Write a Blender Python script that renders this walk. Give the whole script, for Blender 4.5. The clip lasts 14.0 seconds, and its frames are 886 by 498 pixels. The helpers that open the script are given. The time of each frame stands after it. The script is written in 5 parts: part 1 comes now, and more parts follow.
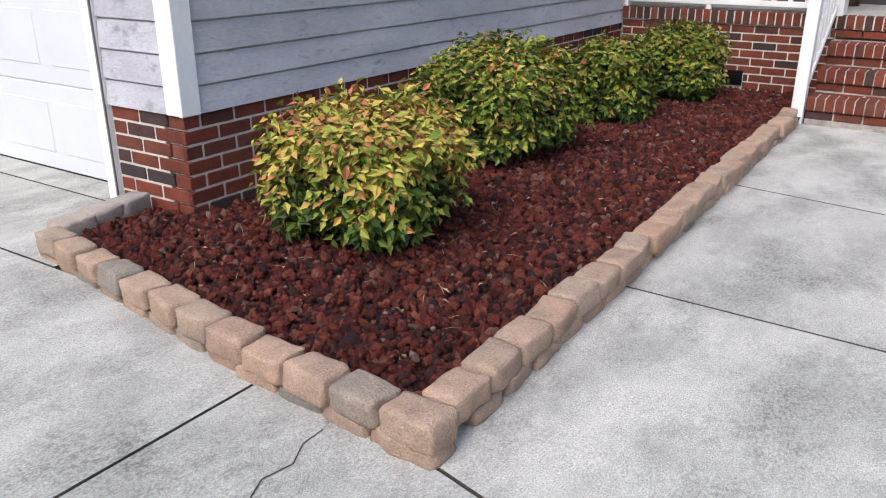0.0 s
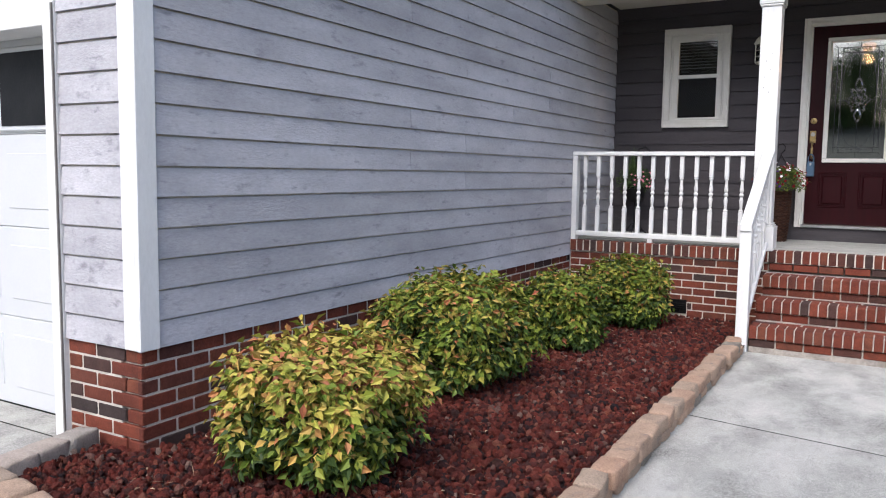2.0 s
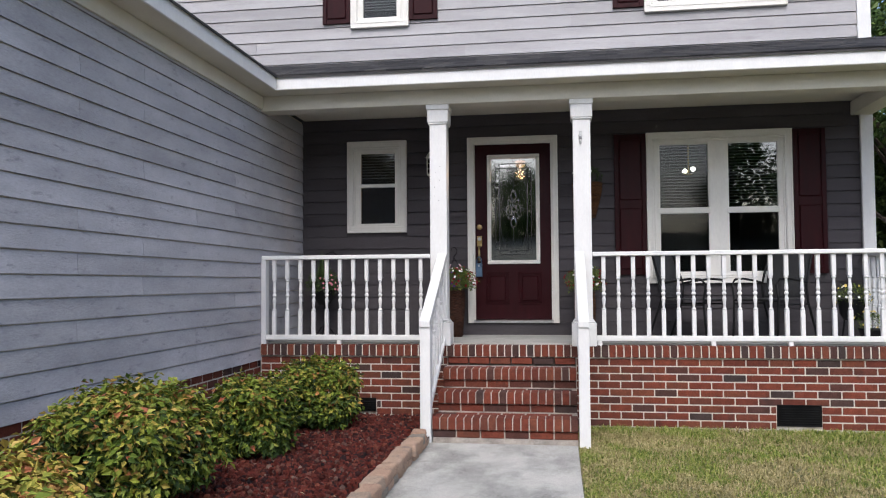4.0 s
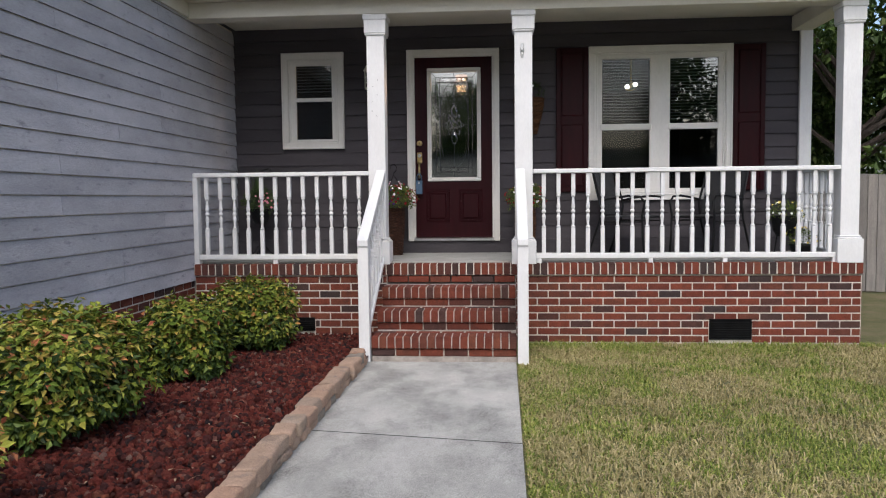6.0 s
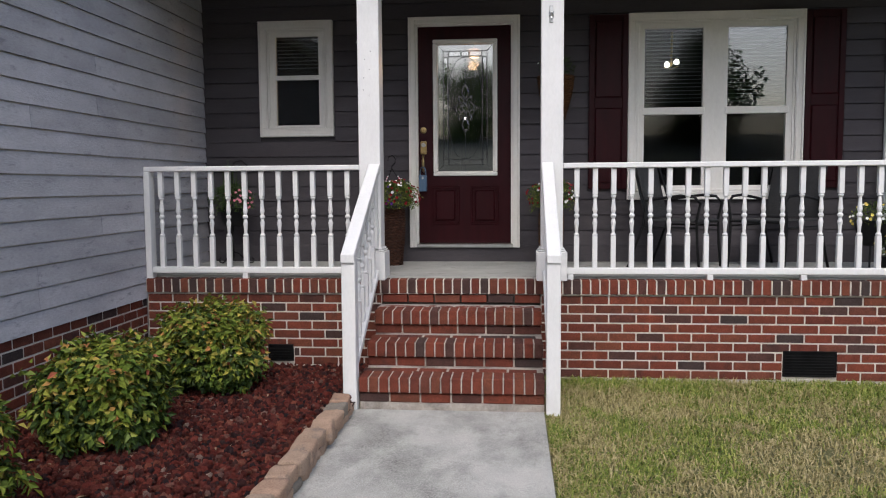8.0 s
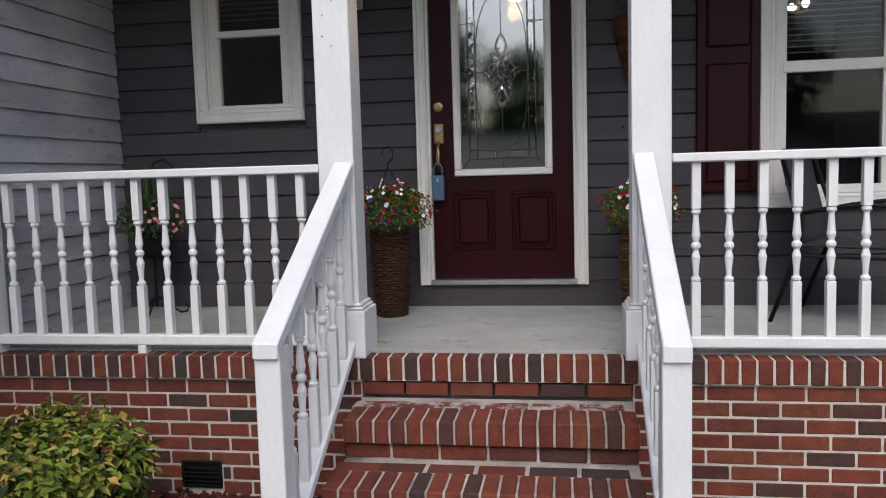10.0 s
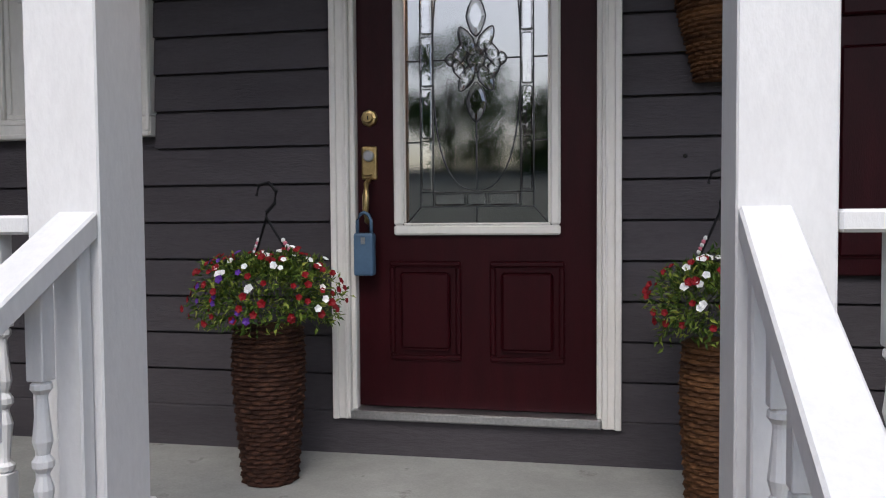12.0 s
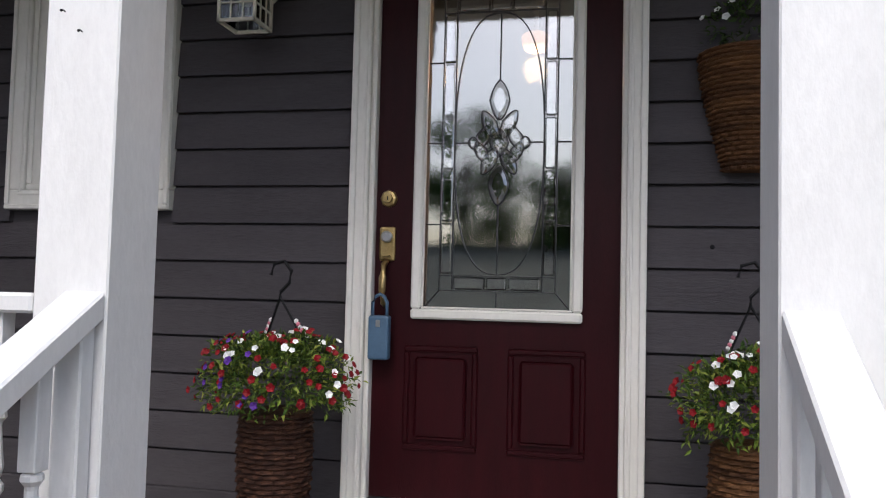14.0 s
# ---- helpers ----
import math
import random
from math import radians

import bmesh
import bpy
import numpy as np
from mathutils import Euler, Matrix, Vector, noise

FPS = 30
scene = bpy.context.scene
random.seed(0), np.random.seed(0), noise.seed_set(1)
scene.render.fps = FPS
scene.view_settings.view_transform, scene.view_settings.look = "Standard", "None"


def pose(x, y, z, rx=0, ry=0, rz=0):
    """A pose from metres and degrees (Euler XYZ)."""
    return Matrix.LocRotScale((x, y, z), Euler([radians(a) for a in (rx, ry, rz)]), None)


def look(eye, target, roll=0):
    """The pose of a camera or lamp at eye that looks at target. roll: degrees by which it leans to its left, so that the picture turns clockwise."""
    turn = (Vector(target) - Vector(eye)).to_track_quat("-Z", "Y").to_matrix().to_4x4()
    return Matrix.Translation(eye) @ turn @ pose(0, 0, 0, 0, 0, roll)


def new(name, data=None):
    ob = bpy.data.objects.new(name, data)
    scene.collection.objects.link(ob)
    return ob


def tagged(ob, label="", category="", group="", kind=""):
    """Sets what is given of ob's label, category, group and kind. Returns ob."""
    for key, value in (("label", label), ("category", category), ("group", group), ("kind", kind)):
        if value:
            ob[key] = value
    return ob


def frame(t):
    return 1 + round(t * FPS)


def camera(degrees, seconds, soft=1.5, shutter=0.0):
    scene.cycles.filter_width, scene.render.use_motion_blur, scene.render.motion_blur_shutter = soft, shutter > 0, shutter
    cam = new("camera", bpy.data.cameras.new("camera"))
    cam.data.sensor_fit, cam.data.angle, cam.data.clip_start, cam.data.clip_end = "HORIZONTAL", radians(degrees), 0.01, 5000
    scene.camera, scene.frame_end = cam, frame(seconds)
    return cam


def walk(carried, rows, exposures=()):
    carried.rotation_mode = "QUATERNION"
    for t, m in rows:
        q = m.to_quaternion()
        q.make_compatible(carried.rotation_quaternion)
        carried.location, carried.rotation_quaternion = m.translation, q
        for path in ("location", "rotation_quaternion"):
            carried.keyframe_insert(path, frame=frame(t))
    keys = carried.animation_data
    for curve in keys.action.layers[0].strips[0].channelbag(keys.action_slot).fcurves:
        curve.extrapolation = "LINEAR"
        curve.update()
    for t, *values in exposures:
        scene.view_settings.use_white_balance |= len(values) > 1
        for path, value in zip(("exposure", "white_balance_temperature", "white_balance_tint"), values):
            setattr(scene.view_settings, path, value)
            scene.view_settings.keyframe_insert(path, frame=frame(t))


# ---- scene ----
cam = camera(58.6, 14.0, 1.1)
PATH = [
    (0, (0.933, -9.092, 1.344), (-0.083, -7.53, 0.617), 0.1),
    (0.5, (0.928, -9.087, 1.351), (-0.09, -7.519, 0.639), 0.2),
    (1, (0.926, -9.09, 1.371), (-0.106, -7.499, 0.735), -0.6),
    (1.5, (0.932, -9.104, 1.403), (-0.122, -7.466, 0.948), -0.6),
    (2, (0.953, -9.134, 1.429), (-0.041, -7.409, 1.236), 0.8),
    (2.2, (0.99, -9.179, 1.4), (0.037, -7.423, 1.308), 0.7),
    (2.5, (0.995, -9.158, 1.427), (0.145, -7.347, 1.417), 0.5),
    (3, (1.022, -9.142, 1.408), (0.372, -7.251, 1.475), 0.6),
    (3.5, (1.049, -9.111, 1.366), (0.588, -7.167, 1.448), 0.4),
    (4, (1.059, -9.132, 1.371), (0.765, -7.156, 1.457), -0.4),
    (4.2, (1.089, -9.144, 1.382), (0.864, -7.159, 1.462), -0.5),
    (6.3, (1.095, -8.906, 1.391), (0.939, -6.917, 1.253), -0.6),
    (6.5, (1.128, -8.737, 1.402), (0.959, -6.747, 1.293), -0.5),
    (7, (1.141, -8.427, 1.47), (0.878, -6.449, 1.347), -1.0),
    (7.5, (1.056, -8.002, 1.495), (0.815, -6.022, 1.348), -1.3),
    (8, (0.989, -7.503, 1.497), (0.809, -5.518, 1.336), -0.4),
    (8.5, (0.957, -6.92, 1.564), (0.728, -4.941, 1.387), -0.1),
    (8.7, (0.925, -6.67, 1.572), (0.696, -4.687, 1.438), 1.0),
    (10.8, (0.901, -3.851, 1.601), (0.556, -1.892, 1.392), -2.9),
    (11, (0.902, -3.616, 1.591), (0.615, -1.642, 1.444), -0.7),
    (11.5, (0.909, -3.134, 1.628), (0.662, -1.156, 1.472), -0.7),
    (12, (0.948, -2.814, 1.654), (0.571, -0.851, 1.571), -0.4),
    (12.5, (0.953, -2.789, 1.699), (0.57, -0.835, 1.886), 0.2),
    (13, (0.935, -2.802, 1.733), (0.539, -0.885, 2.141), 1.8),
    (13.5, (0.927, -2.802, 1.728), (0.523, -0.884, 2.127), 2.1),
    (14, (0.916, -2.744, 1.688), (0.505, -0.79, 1.793), 1.4),
]
walk(cam, [(t, look(eye, target, roll)) for t, eye, target, roll in PATH],
     exposures=[(0.0, 0.97, 6100, 10), (1.0, 0.95, 6100, 10), (2.0, 0.98, 6000, 10), (3.0, 0.84, 6000, 10), (4.0, 0.7, 6050, 10), (7.0, 0.48, 6150, 10), (8.5, 0.42, 6100, 10), (11.0, 0.38, 5950, 10), (13.0, 0.6, 6000, 10), (14.0, 0.66, 6000, 10)])

# ---- light ----
world = bpy.data.worlds.new("world")
scene.world = world
world.use_nodes = True
wn = world.node_tree
sky = wn.nodes.new("ShaderNodeTexSky")
sky.sky_type = "NISHITA"
sky.sun_disc = False
sky.sun_elevation, sky.sun_rotation = radians(49), radians(177)
sky.air_density, sky.dust_density, sky.ozone_density = 1.0, 4.0, 1.0
wn.links.new(sky.outputs["Color"], wn.nodes["Background"].inputs["Color"])
wn.nodes["Background"].inputs["Strength"].default_value = 0.15
sun = new("sun", bpy.data.lights.new("sun", "SUN"))
sun.data.energy, sun.data.angle, sun.data.color = 0.95, radians(34), (1.0, 0.97, 0.94)
sun.matrix_world = look((0.9, -17, 20), (0, 0, 0))


# ---- materials ----
def node(nt, kind, **values):
    n = nt.nodes.new("ShaderNode" + kind)
    for k, v in values.items():
        n.inputs[k.replace("_", " ")].default_value = v
    return n


def ramp(nt, stops, fac, constant=False):
    n = nt.nodes.new("ShaderNodeValToRGB")
    if constant:
        n.color_ramp.interpolation = "CONSTANT"
    e = n.color_ramp.elements
    while len(e) < len(stops):
        e.new(0.5)
    for k, (p, c) in enumerate(stops):
        e[k].position, e[k].color = p, (*c, 1)
    nt.links.new(fac, n.inputs["Fac"])
    return n.outputs["Color"]


def mixed(nt, kind, fac, a, b):
    n = nt.nodes.new("ShaderNodeMix")
    n.data_type, n.blend_type = "RGBA", kind
    if isinstance(fac, float):
        n.inputs["Factor"].default_value = fac
    else:
        nt.links.new(fac, n.inputs["Factor"])
    for k, v in ((6, a), (7, b)):
        if isinstance(v, tuple):
            n.inputs[k].default_value = (*v, 1)
        else:
            nt.links.new(v, n.inputs[k])
    return n.outputs[2]


def surf(name, stops, scale=6.0, fine=80.0, rough=0.7, bump=0.15, vary="", metal=0.0, stretch=(1, 1, 1), amount=0.25, stain=None, spread=(0.3, 0.7), gloss=0.5, detail=(5.0, 0.6), specks=None):
    """A surface whose colour runs through stops by noise (or by piece), with finer grain, stains and relief."""
    m = bpy.data.materials.new(name)
    m.use_nodes = True
    nt = m.node_tree
    b = nt.nodes["Principled BSDF"]
    geo = nt.nodes.new("ShaderNodeNewGeometry")
    mapping = nt.nodes.new("ShaderNodeMapping")
    mapping.inputs["Scale"].default_value = stretch
    nt.links.new(geo.outputs["Position"], mapping.inputs["Vector"])
    big = node(nt, "TexNoise", Scale=scale, Detail=detail[0], Roughness=detail[1])
    small = node(nt, "TexNoise", Scale=fine, Detail=4.0, Roughness=0.65)
    for n in (big, small):
        nt.links.new(mapping.outputs["Vector"], n.inputs["Vector"])
    step = nt.nodes.new("ShaderNodeMapRange")
    step.inputs["From Min"].default_value, step.inputs["From Max"].default_value = spread
    nt.links.new(big.outputs["Fac"], step.inputs["Value"])
    fac = step.outputs["Result"]
    if vary == "piece":
        info = nt.nodes.new("ShaderNodeObjectInfo")
        col = ramp(nt, stops, info.outputs["Random"])
        tone = ramp(nt, [(0.0, (0.72,) * 3), (1.0, (1.2,) * 3)], fac)
        col = mixed(nt, "MULTIPLY", 0.7, col, tone)
    elif vary == "island":
        col = ramp(nt, stops, geo.outputs["Random Per Island"])
        tone = ramp(nt, [(0.0, (0.7,) * 3), (1.0, (1.2,) * 3)], fac)
        col = mixed(nt, "MULTIPLY", 0.6, col, tone)
    else:
        col = ramp(nt, stops, fac)
        if vary == "tint":
            info = nt.nodes.new("ShaderNodeObjectInfo")
            tone = ramp(nt, [(0.0, (0.88,) * 3), (1.0, (1.1,) * 3)], info.outputs["Random"])
            col = mixed(nt, "MULTIPLY", 1.0, col, tone)
    grain = ramp(nt, [(0.25, (1 - amount,) * 3), (0.75, (1 + amount * 0.6,) * 3)], small.outputs["Fac"])
    col = mixed(nt, "MULTIPLY", 1.0, col, grain)
    if stain:
        colour, size, low, high, most = stain
        spot = node(nt, "TexNoise", Scale=size, Detail=10.0, Roughness=0.68)
        nt.links.new(mapping.outputs["Vector"], spot.inputs["Vector"])
        r = nt.nodes.new("ShaderNodeMapRange")
        r.inputs["From Min"].default_value, r.inputs["From Max"].default_value, r.inputs["To Max"].default_value = low, high, most
        nt.links.new(spot.outputs["Fac"], r.inputs["Value"])
        mask = r.outputs["Result"]
        col = mixed(nt, "MIX", r.outputs["Result"], col, colour)
    if specks:
        colour, size, low, high, most = specks
        dot = node(nt, "TexNoise", Scale=size, Detail=3.0, Roughness=0.7)
        nt.links.new(mapping.outputs["Vector"], dot.inputs["Vector"])
        r = nt.nodes.new("ShaderNodeMapRange")
        r.inputs["From Min"].default_value, r.inputs["From Max"].default_value, r.inputs["To Max"].default_value = low, high, most
        nt.links.new(dot.outputs["Fac"], r.inputs["Value"])
        if stain:  # specks gather where the stains are
            both = nt.nodes.new("ShaderNodeMath")
            both.operation = "MULTIPLY_ADD"
            nt.links.new(r.outputs["Result"], both.inputs[0])
            nt.links.new(mask, both.inputs[1])
            both.inputs[2].default_value = 0.0
            col = mixed(nt, "MIX", both.outputs[0], col, colour)
        else:
            col = mixed(nt, "MIX", r.outputs["Result"], col, colour)
    nt.links.new(col, b.inputs["Base Color"])
    b.inputs["Roughness"].default_value, b.inputs["Metallic"].default_value = rough, metal
    b.inputs["Specular IOR Level"].default_value = gloss
    if bump:
        bm_ = node(nt, "Bump", Strength=bump, Distance=0.02)
        nt.links.new(small.outputs["Fac"], bm_.inputs["Height"])
        nt.links.new(bm_.outputs["Normal"], b.inputs["Normal"])
    return m


def glow(name, colour, power):
    m = bpy.data.materials.new(name)
    m.use_nodes = True
    b = m.node_tree.nodes["Principled BSDF"]
    b.inputs["Emission Color"].default_value, b.inputs["Emission Strength"].default_value = (*colour, 1), power
    return m


def glass(name, gloss, tint=(0.9, 0.92, 0.92), rough=0.02, ripple=0.0, blend=0.3):
    m = bpy.data.materials.new(name)
    m.use_nodes = True
    nt = m.node_tree
    clear = node(nt, "BsdfTransparent", Color=(*tint, 1))
    shine = node(nt, "BsdfGlossy", Roughness=rough)
    mix = nt.nodes.new("ShaderNodeMixShader")
    lw = node(nt, "LayerWeight", Blend=blend)
    r = nt.nodes.new("ShaderNodeMapRange")
    r.inputs["To Min"].default_value, r.inputs["To Max"].default_value = gloss, 1.0
    nt.links.new(lw.outputs["Fresnel"], r.inputs["Value"])
    nt.links.new(r.outputs["Result"], mix.inputs["Fac"])
    nt.links.new(clear.outputs[0], mix.inputs[1])
    nt.links.new(shine.outputs[0], mix.inputs[2])
    if ripple:
        tex = node(nt, "TexNoise", Scale=140.0, Detail=2.0)
        geo = nt.nodes.new("ShaderNodeNewGeometry")
        nt.links.new(geo.outputs["Position"], tex.inputs["Vector"])
        bm_ = node(nt, "Bump", Strength=ripple, Distance=0.004)
        nt.links.new(tex.outputs["Fac"], bm_.inputs["Height"])
        nt.links.new(bm_.outputs["Normal"], shine.inputs["Normal"])
    nt.links.new(mix.outputs[0], nt.nodes["Material Output"].inputs["Surface"])
    return m


M_SIDE = surf("garage_siding_paint", [(0, (0.33, 0.325, 0.35)), (1, (0.49, 0.482, 0.51))], 2.2, 45, 0.8, 0.3, "tint", stretch=(1, 0.6, 2), amount=0.16, gloss=0.25, detail=(9.0, 0.66),
              stain=((0.15, 0.15, 0.165), 8.0, 0.57, 0.69, 0.65))
# Much darker than the other siding: the porch shade is put into this colour.
M_WALL_SHADED = surf("shade_toned_siding", [(0, (0.054, 0.049, 0.054)), (1, (0.08, 0.073, 0.079))], 1.6, 45, 0.7, 0.25, "tint", stretch=(0.5, 1, 3), amount=0.14, gloss=0.12, detail=(8.0, 0.65))
M_UPPER = surf("upper_siding_paint", [(0, (0.3, 0.29, 0.3)), (1, (0.42, 0.41, 0.42))], 1.4, 45, 0.75, 0.25, "tint", stretch=(0.4, 1, 3), amount=0.12,
               stain=((0.2, 0.19, 0.2), 5.0, 0.55, 0.7, 0.5))
M_WHITE = surf("white_trim_paint", [(0, (0.64, 0.637, 0.63)), (1, (0.7, 0.697, 0.69))], 5, 60, 0.5, 0.1, stretch=(1, 1, 0.4), amount=0.06, gloss=0.3)
M_DOORW = surf("garage_door_paint", [(0, (0.5, 0.51, 0.52)), (1, (0.54, 0.55, 0.56))], 2, 70, 0.5, 0.05, amount=0.03)
M_CREAM = surf("cream_soffit_paint", [(0, (0.56, 0.53, 0.45)), (1, (0.64, 0.61, 0.53))], 2, 50, 0.6, 0.08, amount=0.05)
M_CASING = surf("cream_casing_paint", [(0, (0.67, 0.65, 0.605)), (1, (0.73, 0.71, 0.67))], 5, 60, 0.5, 0.1, stretch=(1, 1, 0.4), amount=0.06, gloss=0.3)
# Gloss raised for one pane alone, to force its bright sky reflection.
M_PANE_GLOSSY = glass("glossier_window_glass", 0.13, (0.8, 0.82, 0.82), 0.01, 0.0, 0.2)
M_BURG = surf("burgundy_paint", [(0, (0.017, 0.0016, 0.003)), (1, (0.028, 0.0026, 0.0048))], 2, 60, 0.42, 0.12, stretch=(6, 1, 1), amount=0.2, gloss=0.14)
M_BRICK = surf("red_brick", [(0, (0.15, 0.042, 0.028)), (0.22, (0.185, 0.052, 0.032)), (0.44, (0.125, 0.038, 0.027)), (0.64, (0.17, 0.058, 0.035)), (0.8, (0.105, 0.039, 0.03)),
                             (0.9, (0.08, 0.042, 0.036)), (1.0, (0.052, 0.04, 0.038))], 14, 130, 0.92, 0.4, "piece", amount=0.35, gloss=0.12, stain=((0.034, 0.024, 0.022), 6.0, 0.53, 0.72, 0.65))
M_EFFLOR = surf("brick_with_pale_bloom", [(0, (0.14, 0.045, 0.035)), (1, (0.19, 0.06, 0.04))], 14, 130, 0.92, 0.4, "piece", amount=0.35, gloss=0.12, stain=((0.5, 0.47, 0.45), 9.0, 0.47, 0.58, 0.75))
M_MORTAR = surf("mortar", [(0, (0.47, 0.43, 0.38)), (1, (0.62, 0.57, 0.5))], 5, 120, 0.95, 0.4, amount=0.25, stain=((0.15, 0.12, 0.1), 2.2, 0.54, 0.72, 0.6))
M_MORTAR2 = surf("weathered_mortar", [(0, (0.27, 0.24, 0.21)), (1, (0.5, 0.45, 0.4))], 7, 120, 0.95, 0.4, amount=0.3, stain=((0.08, 0.065, 0.06), 4.0, 0.5, 0.66, 0.7))
M_BLOCK = surf("edging_block", [(0, (0.4, 0.285, 0.21)), (0.3, (0.46, 0.315, 0.225)), (0.6, (0.36, 0.285, 0.22)), (0.8, (0.44, 0.28, 0.195)), (0.9, (0.32, 0.265, 0.215)), (1.0, (0.27, 0.24, 0.2))], 9, 140, 0.95, 0.7,
               "piece", amount=0.4, gloss=0.15, stain=((0.19, 0.175, 0.16), 6.0, 0.55, 0.7, 0.55), specks=((0.12, 0.1, 0.085), 120.0, 0.5, 0.62, 0.9))
M_PALE = surf("weathered_block", [(0, (0.3, 0.27, 0.24)), (1.0, (0.38, 0.31, 0.26))], 7, 110, 0.95, 0.6, "piece", amount=0.3)
M_CONC = surf("concrete", [(0, (0.3, 0.296, 0.272)), (0.35, (0.4, 0.393, 0.362)), (0.6, (0.475, 0.466, 0.43)), (1, (0.55, 0.538, 0.5))], 2.2, 170, 0.95, 0.4, "tint", amount=0.55, detail=(12.0, 0.74),
              stain=((0.2, 0.196, 0.182), 1.6, 0.46, 0.7, 0.62), spread=(0.26, 0.74), gloss=0.15, stretch=(1.4, 0.8, 1), specks=((0.05, 0.048, 0.044), 70.0, 0.46, 0.58, 1.0))
M_PORCH = surf("porch_slab", [(0, (0.25, 0.25, 0.235)), (1, (0.36, 0.36, 0.34))], 3.2, 120, 0.85, 0.12, amount=0.14, detail=(9.0, 0.65), stain=((0.1, 0.09, 0.08), 6.0, 0.6, 0.7, 0.75), specks=((0.06, 0.052, 0.048), 25.0, 0.5, 0.62, 1.0))
M_ROCK = surf("lava_rock", [(0, (0.06, 0.016, 0.013)), (0.2, (0.165, 0.036, 0.026)), (0.36, (0.036, 0.018, 0.018)), (0.55, (0.21, 0.052, 0.036)), (0.7, (0.085, 0.028, 0.025)), (0.82, (0.028, 0.021, 0.023)), (0.92, (0.24, 0.075, 0.045)), (0.985, (0.16, 0.09, 0.075)), (1, (0.33, 0.24, 0.19))],
              45, 300, 0.97, 0.9, "island", amount=0.5, gloss=0.1)
M_SOIL = surf("dark_soil", [(0, (0.018, 0.008, 0.007)), (1, (0.04, 0.016, 0.014))], 12, 90, 0.95, 0.6, amount=0.3)
M_JOINT = surf("joint_dirt", [(0, (0.035, 0.033, 0.03)), (1, (0.075, 0.07, 0.06))], 12, 90, 0.95, 0.4, amount=0.3, gloss=0.1)
M_SHINGLE = surf("roof_shingle", [(0, (0.025, 0.025, 0.028)), (0.5, (0.045, 0.045, 0.048)), (1, (0.075, 0.072, 0.072))], 9, 200, 0.97, 0.5, "piece", amount=0.4, gloss=0.1)
M_LAWN = surf("lawn_soil", [(0, (0.07, 0.075, 0.025)), (0.5, (0.13, 0.125, 0.046)), (1, (0.19, 0.15, 0.085))], 2.6, 90, 0.95, 0.6, amount=0.5, detail=(9.0, 0.7))
M_STRAWB = surf("dry_grass_blade", [(0, (0.2, 0.175, 0.065)), (0.5, (0.32, 0.27, 0.12)), (1, (0.46, 0.38, 0.21))], 1.2, 30, 0.7, 0, "island", amount=0.1, gloss=0.15)
M_BLADE = surf("grass_blade", [(0, (0.085, 0.125, 0.02)), (0.4, (0.155, 0.2, 0.035)), (0.75, (0.25, 0.28, 0.06)), (1, (0.36, 0.35, 0.12))], 1.2, 30, 0.7, 0, "island", amount=0.1, gloss=0.15)
# Near-black on all room surfaces: the unlit look is put into the colour.
M_ROOM_SHADE = surf("room_shade", [(0, (0.02, 0.017, 0.015)), (1, (0.032, 0.027, 0.023))], 2, 30, 0.8, 0, amount=0.1)
M_BLACK = surf("black_metal", [(0, (0.005, 0.005, 0.006)), (1, (0.013, 0.013, 0.014))], 6, 60, 0.6, 0.1, amount=0.2, gloss=0.2)
M_VENT = surf("vent_black", [(0, (0.004, 0.004, 0.004)), (1, (0.011, 0.011, 0.011))], 6, 60, 0.8, 0.1, amount=0.2, gloss=0.1)
M_BLIND = surf("blind_slat", [(0, (0.22, 0.22, 0.22)), (1, (0.28, 0.28, 0.28))], 3, 30, 0.6, 0, amount=0.05)
M_FENCE = surf("weathered_fence_wood", [(0, (0.13, 0.12, 0.11)), (1, (0.24, 0.22, 0.2))], 4, 60, 0.9, 0.4, "piece", stretch=(4, 4, 0.5), amount=0.3)
M_PANE = glass("window_glass", 0.015, (0.8, 0.82, 0.82), 0.01, 0.0, 0.2)
M_LITE = glass("leaded_glass", 0.3, (0.6, 0.61, 0.59), 0.008, 0.012)
M_BEVEL = glass("bevelled_glass", 0.24, (0.9, 0.9, 0.9), 0.02)
M_LEAD = surf("lead_came", [(0, (0.04, 0.04, 0.042)), (1, (0.09, 0.09, 0.09))], 20, 90, 0.4, 0.1, metal=0.6)


# ---- building helpers ----
def gz(y):
    """Height of the ground: it falls gently towards the porch."""
    return -0.019 * (max(min(y, -1.0), -14.0) + 2.35)


def mesh_ob(name, me, material, parent=None, label="", m=None):
    ob = new(name, me)
    if material and not me.materials:
        me.materials.append(material)
    if parent:
        ob.parent = parent
    if m is not None:
        ob.matrix_basis = m
    if label:
        ob["label"] = label
    return ob


def part(name, bm, material, parent, label="", m=None, smooth=False):
    me = bpy.data.meshes.new(name)
    bm.to_mesh(me)
    bm.free()
    if smooth:
        me.shade_smooth()
    return mesh_ob(name, me, material, parent, label, m)


CACHE = {}


def box_bm(x0, x1, y0, y1, z0, z1, bevel=0.0, segments=1):
    bm = bmesh.new()
    bmesh.ops.create_cube(bm, size=1.0)
    bmesh.ops.scale(bm, vec=(x1 - x0, y1 - y0, z1 - z0), verts=bm.verts)
    bmesh.ops.translate(bm, vec=((x0 + x1) / 2, (y0 + y1) / 2, (z0 + z1) / 2), verts=bm.verts)
    if bevel:
        bmesh.ops.bevel(bm, geom=bm.edges[:], offset=bevel, segments=segments, affect="EDGES", profile=0.5)
    return bm


